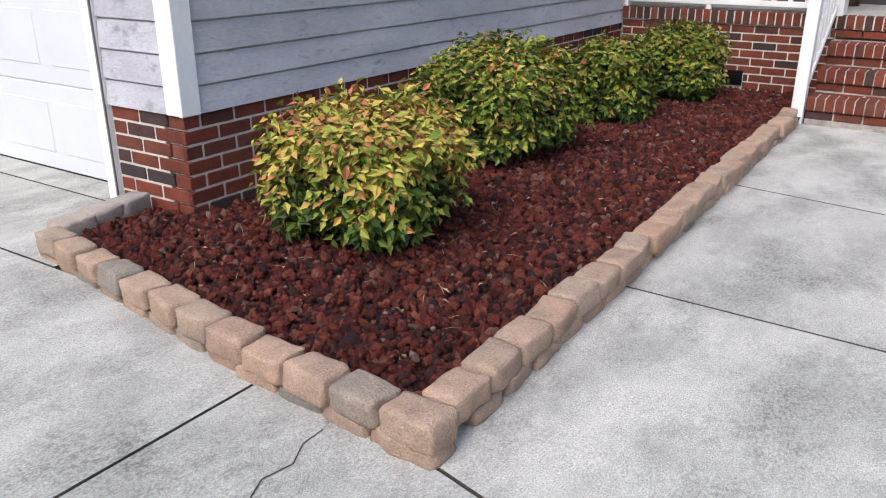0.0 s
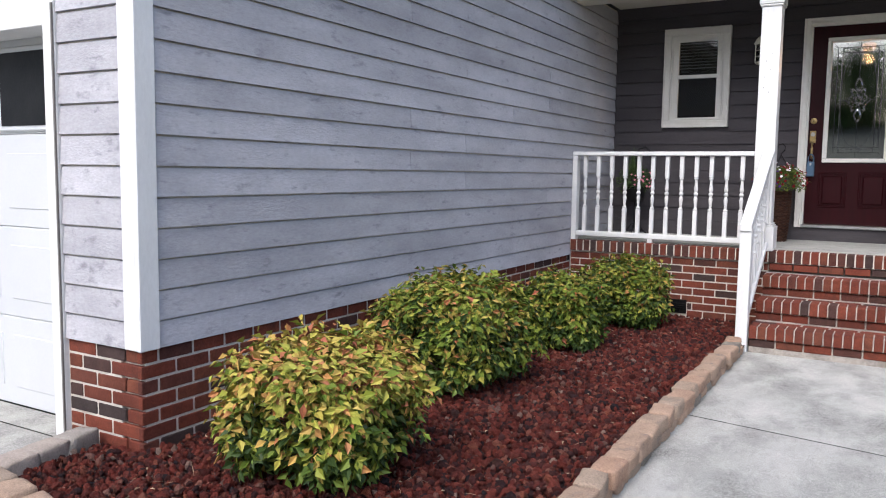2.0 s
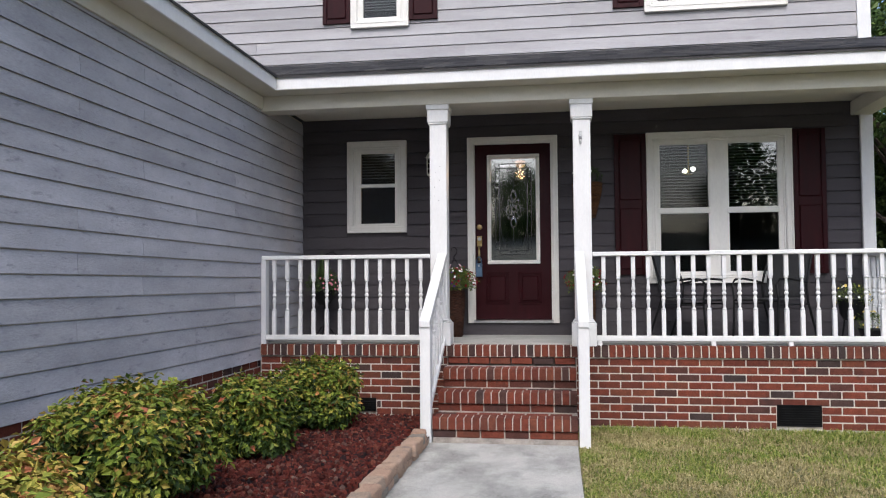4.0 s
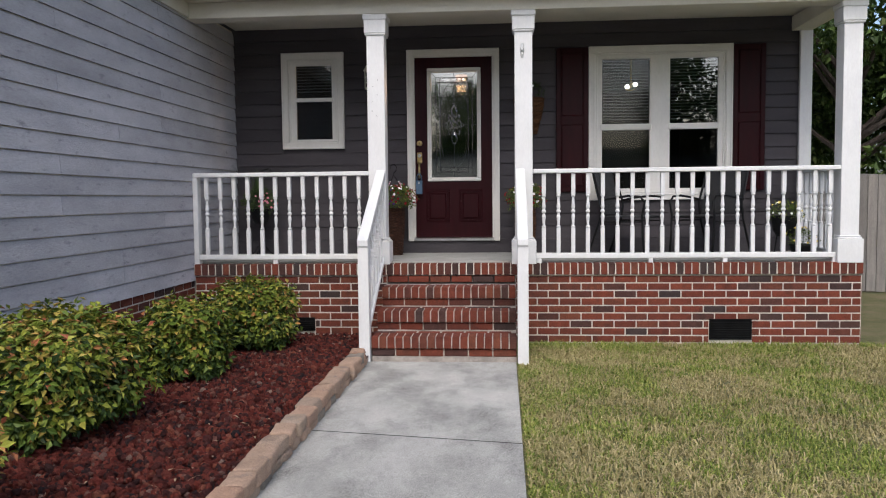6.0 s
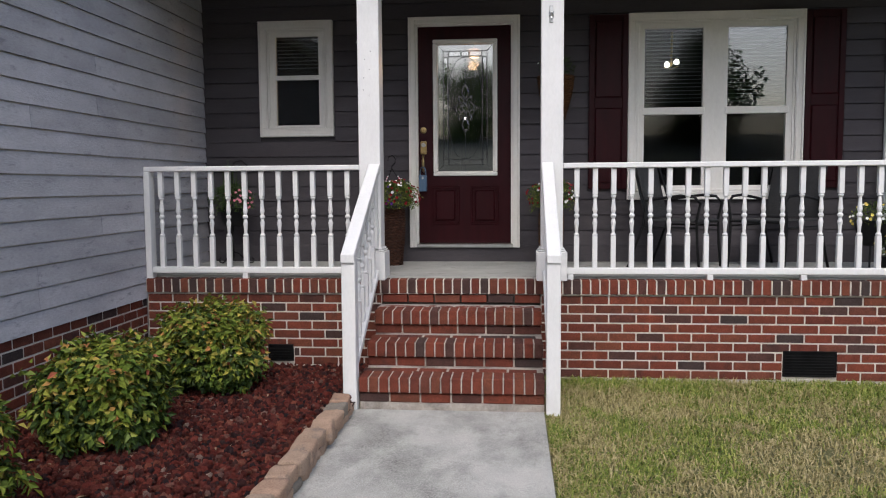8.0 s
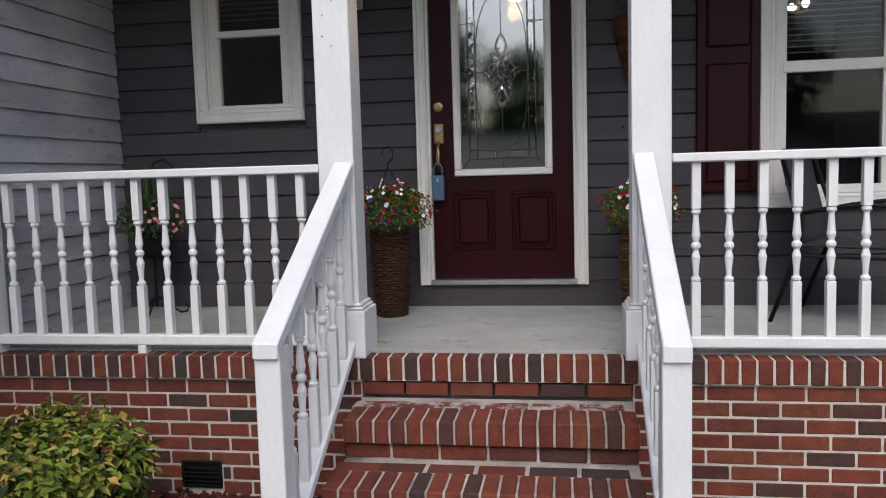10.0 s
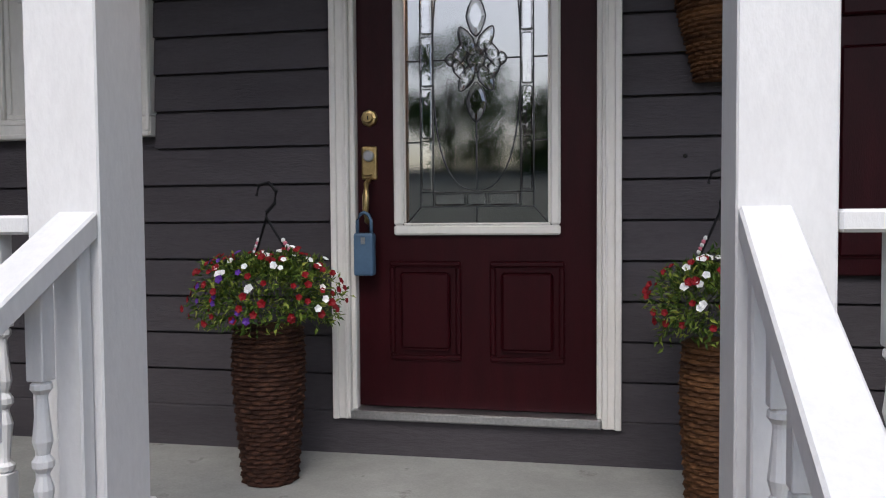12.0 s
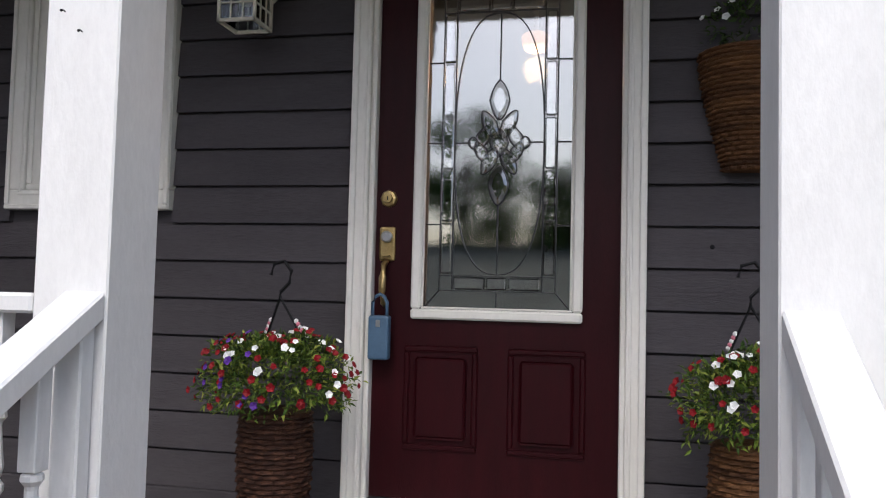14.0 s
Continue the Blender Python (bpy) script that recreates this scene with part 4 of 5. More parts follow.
def shards(name, spots, radii, material, seed, squash=0.8, label="", category=""):
    """Many small rough stones in one mesh: each a bent 20-sided body."""
    rng = np.random.default_rng(seed)
    tmp = bmesh.new()
    bmesh.ops.create_icosphere(tmp, subdivisions=1, radius=1.0)
    base = np.array([v.co[:] for v in tmp.verts])
    faces = np.array([[v.index for v in f.verts] for f in tmp.faces])
    tmp.free()
    n = len(spots)
    v = base[None] * (1 + rng.uniform(-0.3, 0.25, (n, len(base), 1)))
    v = v * rng.uniform(0.65, 1.25, (n, 1, 3)) * np.array([1, 1, squash])
    q = rng.normal(size=(n, 4))
    q /= np.linalg.norm(q, axis=1, keepdims=True)
    w, x, y, z = q.T
    rot = np.stack([np.stack([1 - 2 * (y * y + z * z), 2 * (x * y - z * w), 2 * (x * z + y * w)], -1), np.stack([2 * (x * y + z * w), 1 - 2 * (x * x + z * z), 2 * (y * z - x * w)], -1),
                    np.stack([2 * (x * z - y * w), 2 * (y * z + x * w), 1 - 2 * (x * x + y * y)], -1)], 1)
    v = np.einsum("nij,nkj->nki", rot, v) * np.asarray(radii)[:, None, None] + np.asarray(spots)[:, None]
    f = (faces[None] + (np.arange(n) * len(base))[:, None, None]).reshape(-1, 3)
    me = bpy.data.meshes.new(name)
    me.from_pydata(v.reshape(-1, 3).tolist(), [], f.tolist())
    ob = mesh_ob(name, me, material)
    return tagged(ob, label, category, kind="stuff")


rng = np.random.default_rng(11)
spots, radii = [], []
for _ in range(38000):
    x, y = rng.uniform(-2.27, -0.1), rng.uniform(-7.6, -1.26)
    if inside_bed(x, y):
        r = float(np.clip(rng.normal(0.0155, 0.0055), 0.007, 0.036))
        spots.append((x, y, bed_z(x, y) + rng.uniform(-0.006, 0.026)))
        radii.append(r)
shards("lava_rocks", spots, radii, M_ROCK, 3, 0.8, "porous dark red lava rocks covering the planting bed", "gravel")

edging = structure(empty("edging"), "low two-course border of tan tumbled concrete blocks", "edging")


def edge_block(x, y, z, length, depth, height, turn, k, material):
    key = ("edge", k % 6, round(length, 2), round(height, 3), material.name)
    if key not in CACHE:
        bm = box_bm(-1, 1, -1, 1, -1, 1)
        bmesh.ops.subdivide_edges(bm, edges=bm.edges[:], cuts=4, use_grid_fill=True)
        half, r = Vector((length / 2, depth / 2, height / 2)), min(0.015, height * 0.25)
        for v in bm.verts:
            p = Vector(math.copysign(abs(c) ** 0.6 if abs(c) < 0.99 else 1.0, c) * h for c, h in zip(v.co, half))
            core = Vector(max(-(h - r), min(h - r, c)) for c, h in zip(p, half))
            d = p - core
            v.co = core + d * (r / d.length if d.length > r else 1.0)
            v.co += Vector(noise.noise_vector(v.co * 12 + Vector((k * 5.3, 1, 2)))) * 0.012 + Vector(noise.noise_vector(v.co * 60 + Vector((k, 0, 0)))) * 0.005
        me = bpy.data.meshes.new("block")
        bm.to_mesh(me)
        bm.free()
        me.polygons.foreach_set("use_smooth", [True] * len(me.polygons))
        me.materials.append(material)
        CACHE[key] = me
    mesh_ob("block", CACHE[key], material, edging, m=pose(x, y, z, 0, 0, turn))


rng = random.Random(8)
n = 26
for k in range(n):
    t = (k + 0.5) / n
    x, y = -0.055 - 0.085 * t, -7.52 + t * 5.14
    g = gz(y)
    edge_block(x + 0.012 + rng.uniform(-0.006, 0.006), y, g + 0.022, 0.18, 0.108, 0.06, 91 + rng.uniform(-2, 2), k, M_BLOCK)
    edge_block(x + 0.014 + rng.uniform(-0.012, 0.012), y - 0.09, g + 0.09 + rng.uniform(-0.003, 0.003), 0.178, 0.122, 0.086, 91 + rng.uniform(-6, 6), k + 2, M_BLOCK)
n = 12
for k in range(n):
    t = (k + 0.5) / n
    x = -2.2 + t * 2.2
    y = front_row_y(x) + 0.058
    sink = 0.02 * (1 - t)
    lean_ = -9.7 if x < -0.666 else -5
    edge_block(x - 0.02, y, gz(y) + 0.022 - sink, 0.174, 0.108, 0.06, lean_ + rng.uniform(-2, 2), k, M_BLOCK)
    edge_block(x + 0.03 * t, y - 0.012, gz(y) + 0.09 - sink, 0.171, 0.122, 0.086, lean_ + rng.uniform(-6, 6), k + 3, M_BLOCK)
edge_block(-0.078, -7.672, gz(-7.7) + 0.024, 0.19, 0.12, 0.064, -4, 1, M_BLOCK)
for k in range(3):
    t = (k + 0.5) / 3
    edge_block(-2.24 - 0.09 * t, -7.30 + t * 0.5, gz(-7.1) + 0.06, 0.185, 0.13, 0.1, 100 + rng.uniform(-3, 3), k, M_PALE)


# ---- plants ----
def leaves_mesh(name, P, D, N, L, W, mats, index=None, fold=0.25):
    """Pointed folded leaves: base P, direction D, normal N, length L, width W."""
    n = len(P)
    D = D / np.linalg.norm(D, axis=1, keepdims=True)
    S = np.cross(D, N)
    S /= np.linalg.norm(S, axis=1, keepdims=True) + 1e-9
    U = np.cross(S, D)
    L, W = np.asarray(L)[:, None], np.asarray(W)[:, None]
    mid = P + D * L * 0.42
    up = U * W * fold
    V = np.stack([P, mid + S * W * 0.5 + up, mid - U * W * 0.08, mid - S * W * 0.5 + up, P + D * L - U * L * 0.12], 1)
    tri = np.array([[0, 1, 2], [0, 2, 3], [1, 4, 2], [2, 4, 3]])
    F = (tri[None] + (np.arange(n) * 5)[:, None, None]).reshape(-1, 3)
    me = bpy.data.meshes.new(name)
    me.from_pydata(V.reshape(-1, 3).tolist(), [], F.tolist())
    for m in mats:
        me.materials.append(m)
    if index is not None:
        me.polygons.foreach_set("material_index", np.repeat(np.asarray(index, dtype=np.int32), 4))
    return me


def leaf_mat(name, stops, rough=0.55):
    m = surf(name, stops, 20, 60, rough, 0, "island", amount=0.12, gloss=0.22)
    return m


M_LEAF_G = leaf_mat("nandina_green", [(0, (0.016, 0.03, 0.006)), (0.5, (0.035, 0.062, 0.01)), (0.8, (0.065, 0.105, 0.015)), (1, (0.12, 0.16, 0.025))])
M_LEAF_Y = leaf_mat("nandina_yellow", [(0, (0.22, 0.24, 0.035)), (0.3, (0.32, 0.3, 0.05)), (0.6, (0.39, 0.29, 0.065)), (0.84, (0.38, 0.19, 0.06)), (1, (0.3, 0.09, 0.05))])
M_LEAF_O = leaf_mat("nandina_olive", [(0, (0.08, 0.125, 0.014)), (0.4, (0.145, 0.185, 0.022)), (0.85, (0.22, 0.235, 0.034)), (1, (0.25, 0.17, 0.04))])
M_STEM = surf("woody_stem", [(0, (0.07, 0.045, 0.03)), (1, (0.13, 0.08, 0.05))], 20, 90, 0.9, 0.3)


def bush(cx, cy, rx, ry, h, count, yellow, seed, label):
    z0 = bed_z(cx, cy)
    b = tagged(empty("nandina_shrub", cx, cy, z0), label, "shrub", "foundation shrubs")
    rng = np.random.default_rng(seed)
    tips = []
    nt = count // 8
    while len(tips) < nt:
        d = rng.normal(size=3)
        d /= np.linalg.norm(d)
        if d[2] < -0.7:
            continue
        lump = 1 + 0.3 * noise.noise(Vector(d) * 1.9 + Vector((seed, 0, 0))) + 0.2 * noise.noise(Vector(d) * 4.5 + Vector((0, seed, 0)))
        r = lump * (rng.uniform(0.84, 1.03) if rng.random() < 0.78 else rng.uniform(0.5, 0.84))
        e = np.sign(d) * np.abs(d) ** 0.74
        wide = 1.0 if e[2] > -0.2 else 1.0 + 0.28 * (e[2] + 0.2)
        tips.append((e[0] * rx * r * wide, e[1] * ry * r * wide, h * 0.5 + e[2] * h * 0.5 * (0.4 + 0.6 * r), *d))
    tips = np.array(tips)
    warm = np.array([noise.noise(Vector(t[:3]) * 6 + Vector((seed * 2.0, 0, 0))) for t in tips])
    P, D, N, hi = [], [], [], []
    for k in range(8):
        off = rng.normal(size=(nt, 3))
        out = tips[:, 3:]
        around = 2 * np.pi * (k / 8 + rng.random(nt))
        flat = np.stack([np.cos(around), np.sin(around), np.zeros(nt)], 1)
        dirn = out * 0.3 + flat * 0.7 + off * 0.35 + np.array([0, 0, -0.45])
        P.append(tips[:, :3] + off * 0.02)
        D.append(dirn)
        N.append(out * 1.1 + np.array([0, 0, 0.45]) + rng.normal(size=(nt, 3)) * 0.4)
        hi.append(tips[:, 2] / h + 0.2 * np.linalg.norm(tips[:, :2] / np.array([rx, ry]), axis=1) + 0.35 * warm)
    P, D, N, hi = map(np.concatenate, (P, D, N, hi))
    P[:, 2] = np.maximum(P[:, 2], 0.03)
    n = len(P)
    L = rng.uniform(0.034, 0.062, n)
    pick = rng.random(n)
    top = np.clip((hi - 0.42) * 1.5, 0, 1)
    idx = np.where(pick < top * yellow, 1, np.where(pick < top * yellow + 0.2 + 0.45 * top, 2, 0))
    me = leaves_mesh("foliage", P, D, N, L, L * rng.uniform(0.5, 0.64, n), [M_LEAF_G, M_LEAF_Y, M_LEAF_O], idx)
    mesh_ob("foliage", me, None, b)
    for k in range(16):
        t = tips[rng.integers(nt)]
        a = np.array([rng.uniform(-0.12, 0.12), rng.uniform(-0.12, 0.12), -0.03])
        e = np.array([t[0], t[1], max(t[2], h * 0.3)]) * 0.9
        part("stem", tube_bm([a, a * 0.5 + e * 0.45 + np.array([0, 0, 0.05]), e], [0.009, 0.006, 0.003], 5), M_STEM, b)
    return b


bush(-1.13, -6.53, 0.36, 0.37, 0.57, 8000, 0.95, 4, "rounded nandina shrub with golden yellow and orange new leaves")
bush(-1.4, -4.9, 0.4, 0.48, 0.66, 10400, 0.3, 5, "large dense nandina shrub with olive green leaves and bronze tips")
bush(-1.25, -3.42, 0.3, 0.34, 0.56, 6800, 0.16, 6, "green nandina shrub with lime leaf tips")
bush(-1.13, -2.18, 0.32, 0.33, 0.6, 6800, 0.2, 7, "bright green nandina shrub near the porch wall")

# ---- lawn ----
rng = np.random.default_rng(21)
nb = 190000
bx = 1.2 + (rng.random(nb) ** 1.25) * 6.0
by = -1.36 - (rng.random(nb) ** 1.1) * 7.2
patch = np.array([noise.noise(Vector((u * 1.3, v * 1.3, 3.0))) + 0.7 * noise.noise(Vector((u * 4.5, v * 4.5, 7.0))) for u, v in zip(bx, by)])
near_wall = np.clip((by + 2.3) / 0.8, 0, 1)
keep = ~((by < -8.55) & (bx < 5.05)) & (rng.random(nb) > np.clip(0.75 * (patch - 0.3), 0, 0.8))
bx, by, patch, near_wall = bx[keep], by[keep], patch[keep], near_wall[keep]
nb = len(bx)
bz = -0.019 * (by + 2.35) - 0.03
a = rng.uniform(0, 2 * np.pi, nb)
lean = rng.uniform(0.3, 1.7, nb)
hgt = rng.uniform(0.022, 0.05, nb) * (1 + 0.7 * near_wall)
wid = rng.uniform(0.0022, 0.0046, nb)
base = np.stack([bx, by, bz], 1)
side = np.stack([-np.sin(a), np.cos(a), np.zeros(nb)], 1) * wid[:, None]
fwd = np.stack([np.cos(a), np.sin(a), np.zeros(nb)], 1)
mid = base + fwd * (hgt * lean * 0.35)[:, None] + np.stack([np.zeros(nb), np.zeros(nb), hgt * 0.6], 1)
tip = base + fwd * (hgt * lean * 1.1)[:, None] + np.stack([np.zeros(nb), np.zeros(nb), hgt * (1.1 - 0.5 * lean)], 1)
V = np.stack([base - side, base + side, mid + side * 0.8, mid - side * 0.8, tip], 1)
F4 = np.arange(nb)[:, None] * 5
me = bpy.data.meshes.new("grass")
me.from_pydata(V.reshape(-1, 3).tolist(), [], (F4 + np.array([0, 1, 2])).tolist() + (F4 + np.array([0, 2, 3])).tolist() + (F4 + np.array([3, 2, 4])).tolist())
me.materials.append(M_BLADE)
me.materials.append(M_STRAWB)
dry = (rng.random(nb) < np.clip(0.64 + 1.3 * patch - 0.5 * near_wall, 0.06, 0.95)).astype(np.int32)
me.polygons.foreach_set("material_index", np.concatenate([dry, dry, dry]))
tagged(mesh_ob("grass", me, M_BLADE), "short mown lawn grass with dry straw blades", "grass", kind="stuff")

# ---- porch things ----
M_WICKER = surf("brown_wicker", [(0, (0.018, 0.008, 0.006)), (0.5, (0.045, 0.02, 0.013)), (1, (0.1, 0.045, 0.026))], 30, 180, 0.65, 0.3, stretch=(1, 1, 3), amount=0.4, gloss=0.15)
M_WICKER2 = surf("tawny_wicker", [(0, (0.045, 0.02, 0.01)), (0.5, (0.105, 0.047, 0.02)), (1, (0.18, 0.085, 0.035))], 9, 180, 0.6, 0.3, stretch=(0.3, 0.3, 4), amount=0.45, gloss=0.15)
M_HERB = leaf_mat("petunia_leaf", [(0, (0.02, 0.045, 0.006)), (0.5, (0.07, 0.12, 0.014)), (0.85, (0.16, 0.21, 0.028)), (1, (0.28, 0.3, 0.055))])
M_FERN = leaf_mat("dark_leaf", [(0, (0.03, 0.06, 0.015)), (1, (0.08, 0.12, 0.035))])
M_RED = leaf_mat("red_petal", [(0, (0.09, 0.002, 0.004)), (1, (0.22, 0.005, 0.01))])
M_WHITEF = leaf_mat("white_petal", [(0, (0.7, 0.7, 0.68)), (1, (0.85, 0.85, 0.83))])
M_PURPLE = leaf_mat("purple_petal", [(0, (0.05, 0.012, 0.15)), (1, (0.11, 0.035, 0.28))])
M_PINK = leaf_mat("pink_petal", [(0, (0.55, 0.1, 0.17)), (1, (0.7, 0.28, 0.33))])
M_YELLOW = leaf_mat("yellow_petal", [(0, (0.6, 0.42, 0.05)), (1, (0.75, 0.6, 0.15))])
M_CREAMPAINT = surf("cream_lantern_paint", [(0, (0.55, 0.52, 0.42)), (1, (0.65, 0.62, 0.52))], 10, 80, 0.5, 0.1, amount=0.15)


def woven_bm(r0, r1, height, rows, around=40, half=False, squash=1.0):
    """A basket of woven strands: the strands bulge in and out, row by row."""
    bm = bmesh.new()
    rings = []
    steps = rows * 3
    span = math.pi if half else 2 * math.pi
    cols = around + (1 if half else 0)
    for j in range(steps + 1):
        t = j / steps
        r = r0 + (r1 - r0) * t + 0.012 * math.sin(math.pi * t ** 1.6)
        row = j // 3
        edge = (0.0, 1.0, 0.85)[j % 3]
        ring_ = []
        for i in range(cols):
            a = span * i / around + (math.pi if half else 0)
            w = r + 0.002 * edge + 0.0055 * edge * (1 + math.sin(around / 4 * 2 * math.pi * i / around + (math.pi if row % 2 else 0)))
            ring_.append(bm.verts.new((w * math.cos(a), w * math.sin(a) * squash, height * t)))
        rings.append(ring_)
    for p, q in zip(rings, rings[1:]):
        for i in range(around):
            k = (i + 1) % cols
            bm.faces.new((p[i], p[k], q[k], q[i]))
    bm.faces.new(rings[0][::-1])
    bm.faces.new(rings[-1])
    return bm


def flower_mesh(material):
    """A five-lobed trumpet flower, opening along z."""
    if ("flower", material.name) not in CACHE:
        bm = bmesh.new()
        mid_ = bm.verts.new((0, 0, -0.4))
        rim = [bm.verts.new((math.cos(a) * r, math.sin(a) * r, 0.08 * (k % 2))) for k in range(10) for a, r in ((2 * math.pi * k / 10, 1.0 if k % 2 == 0 else 0.8),)]
        for k in range(10):
            bm.faces.new((mid_, rim[k], rim[(k + 1) % 10]))
        me = bpy.data.meshes.new("flower")
        bm.to_mesh(me)
        bm.free()
        me.materials.append(material)
        CACHE[("flower", material.name)] = me
    return CACHE[("flower", material.name)]


def blossoms(name, parent, material, centres, outs, size, seed, label):
    rg = random.Random(seed)
    for c, o in zip(centres, outs):
        turn = Vector(o).normalized().to_track_quat("Z", "Y").to_matrix().to_4x4()
        s = size * rg.uniform(0.75, 1.15)
        mesh_ob(name, flower_mesh(material), material, parent, label, Matrix.Translation(c) @ turn @ pose(0, 0, 0, 0, 0, rg.uniform(0, 360)) @ Matrix.Diagonal((s, s, s, 1)))


def plant_mound(parent, cz, r, h, count, colours, seed, leaf=(0.014, 0.03), squash=1.0, leafmat=None):
    """A mound of small leaves with blossoms on it; colours: (name, material, number, label, direction or None)."""
    rg = np.random.default_rng(seed)
    d = rg.normal(size=(count, 3))
    d /= np.linalg.norm(d, axis=1, keepdims=True)
    d[:, 2] = np.where(d[:, 2] < -0.55, -d[:, 2], d[:, 2])
    rad = rg.uniform(0.55, 1.0, count)
    lump = np.array([1 + 0.22 * noise.noise(Vector(v) * 2.6 + Vector((seed, 0, 0))) for v in d])
    P = d * (rad * lump)[:, None] * np.array([r, r * squash, h]) + np.array([0, 0, cz])
    L = rg.uniform(*leaf, count)
    me = leaves_mesh("foliage", P, d + rg.normal(size=(count, 3)) * 0.7, d * 0.4 + np.array([0, 0, 0.8]) + rg.normal(size=(count, 3)) * 0.4, L, L * rg.uniform(0.3, 0.5, count), [leafmat or M_HERB])
    mesh_ob("foliage", me, None, parent)
    for nm, material, number, label, side in colours:
        cs, os_ = [], []
        while len(cs) < number:
            v = rg.normal(size=3)
            v /= np.linalg.norm(v)
            if v[2] < -0.3 or v[1] > 0.45:
                continue
            if side is not None and v @ np.array(side) < 0.35:
                continue
            lp = 1 + 0.22 * noise.noise(Vector(v) * 2.6 + Vector((seed, 0, 0)))
            cs.append(v * lp * 1.03 * np.array([r, r * squash, h]) + np.array([0, 0, cz]))
            os_.append(v + np.array([0, -0.5, 0.15]))
        blossoms(nm, parent, material, cs, os_, 0.0135, seed, label)


def hook_part(parent, z0, z1, seed):
    part("hanger", joined([tube_bm([(0.09, 0, z0), (0.0, 0, z0 + (z1 - z0) * 0.55)], 0.0042, 6), tube_bm([(-0.06, 0.03, z0), (0.0, 0, z0 + (z1 - z0) * 0.55)], 0.0042, 6),
                           tube_bm([(0, 0, z0 + (z1 - z0) * 0.55), (0, 0, z1 - 0.1), (0.03, 0, z1 - 0.07), (0.035, 0, z1 - 0.03), (0.01, 0, z1), (-0.025, 0, z1 - 0.01), (-0.035, 0, z1 - 0.045)], 0.006, 6)]),
         M_BLACK, parent, "black wire hanger with a hook")


def beads(parent, z0, z1):
    """Pink and white beads threaded on the lower ends of the hanger wires."""
    for x0, y0 in ((0.09, 0.0), (-0.06, 0.03)):
        for k in range(5):
            t = 0.06 + 0.075 * k
            at_ = Vector((x0 * (1 - t), y0 * (1 - t), z0 + (z1 - z0) * 0.55 * t))
            part("bead", lathe_bm([(0.002, -0.008), (0.007, -0.004), (0.0075, 0.0), (0.007, 0.004), (0.002, 0.008)], 8), (M_WHITEF, M_PINK)[k % 2], parent, "", Matrix.Translation(at_), True)


FL = 0.7705
pot = tagged(empty("flower_planter", -0.125, -0.34, FL), "tall dark woven wicker planter of red, white and purple petunias", "planter", "planters beside the door")
part("basket", woven_bm(0.086, 0.108, 0.52, 34, 48), M_WICKER, pot, "dark brown woven wicker", smooth=False)
plant_mound(pot, 0.61, 0.25, 0.17, 4200, (("red_flower", M_RED, 85, "deep red petunia", None), ("white_flower", M_WHITEF, 26, "white petunia", (0.45, -0.2, 0.6)),
                                          ("purple_flower", M_PURPLE, 16, "purple petunia", (-0.8, -0.5, 0.1))), 31)
hook_part(pot, 0.74, 1.0, 1)
beads(pot, 0.76, 1.0)
pot = tagged(empty("flower_planter", 1.318, -0.33, FL), "tall tawny woven planter of red and white petunias", "planter", "planters beside the door")
part("basket", woven_bm(0.09, 0.098, 0.5, 32, 48), M_WICKER2, pot, "tawny brown woven wicker")
plant_mound(pot, 0.6, 0.21, 0.175, 3200, (("red_flower", M_RED, 60, "deep red petunia", None), ("white_flower", M_WHITEF, 30, "white petunia", (0.3, -0.5, 0.5))), 32)
hook_part(pot, 0.74, 1.02, 2)
beads(pot, 0.76, 1.02)

basket = tagged(empty("wall_basket", 1.37, -0.001, 2.1), "tapered brown wicker wall basket with trailing dark greenery", "wall basket")
part("basket", woven_bm(0.085, 0.165, 0.4, 26, 36, True, 0.9), M_WICKER2, basket, "tawny brown woven wicker")
plant_mound(basket, 0.47, 0.17, 0.12, 500, (("white_bud", M_WHITEF, 9, "tiny white bud", None),), 33, (0.02, 0.04), 0.6, M_FERN)
basket.location.y = -0.004

lantern = tagged(empty("wall_lantern", -0.375, 0.0, 2.615), "cream metal wall lantern with a gridded glass box", "wall lamp")
box("back_plate", -0.055, 0.055, -0.028, 0.0, 0.14, 0.38, M_CREAMPAINT, lantern, bevel=0.012)
lc = -0.16
for sx in (-1, 1):
    for sy in (-1, 1):
        box("corner_bar", sx * 0.068 - 0.005, sx * 0.068 + 0.005, lc + sy * 0.068 - 0.005, lc + sy * 0.068 + 0.005, 0.012, 0.19, M_CREAMPAINT, lantern, bevel=0)
for k in range(4):
    m = Matrix.Translation((0, lc, 0)) @ Matrix.Rotation(radians(90 * k), 4, "Z")
    for u in (-0.023, 0.023):
        box("glazing_bar", u - 0.0025, u + 0.0025, -0.071, -0.066, 0.0125, 0.19, M_CREAMPAINT, lantern, bevel=0, m=m)
    for z in (0.068, 0.128):
        box("glazing_bar", -0.062, 0.062, -0.0715, -0.0655, z - 0.0025, z + 0.0025, M_CREAMPAINT, lantern, bevel=0, m=m)
    box("pane", -0.062, 0.062, -0.064, -0.062, 0.014, 0.188, M_PANE, lantern, bevel=0, m=m)
    box("bottom_bar", -0.073, 0.073, -0.073, -0.063, 0.0, 0.012, M_CREAMPAINT, lantern, bevel=0, m=m)
part("roof", joined([box_bm(-0.085, 0.085, lc - 0.085, lc + 0.085, 0.19, 0.2, 0.003)]), M_CREAMPAINT, lantern)
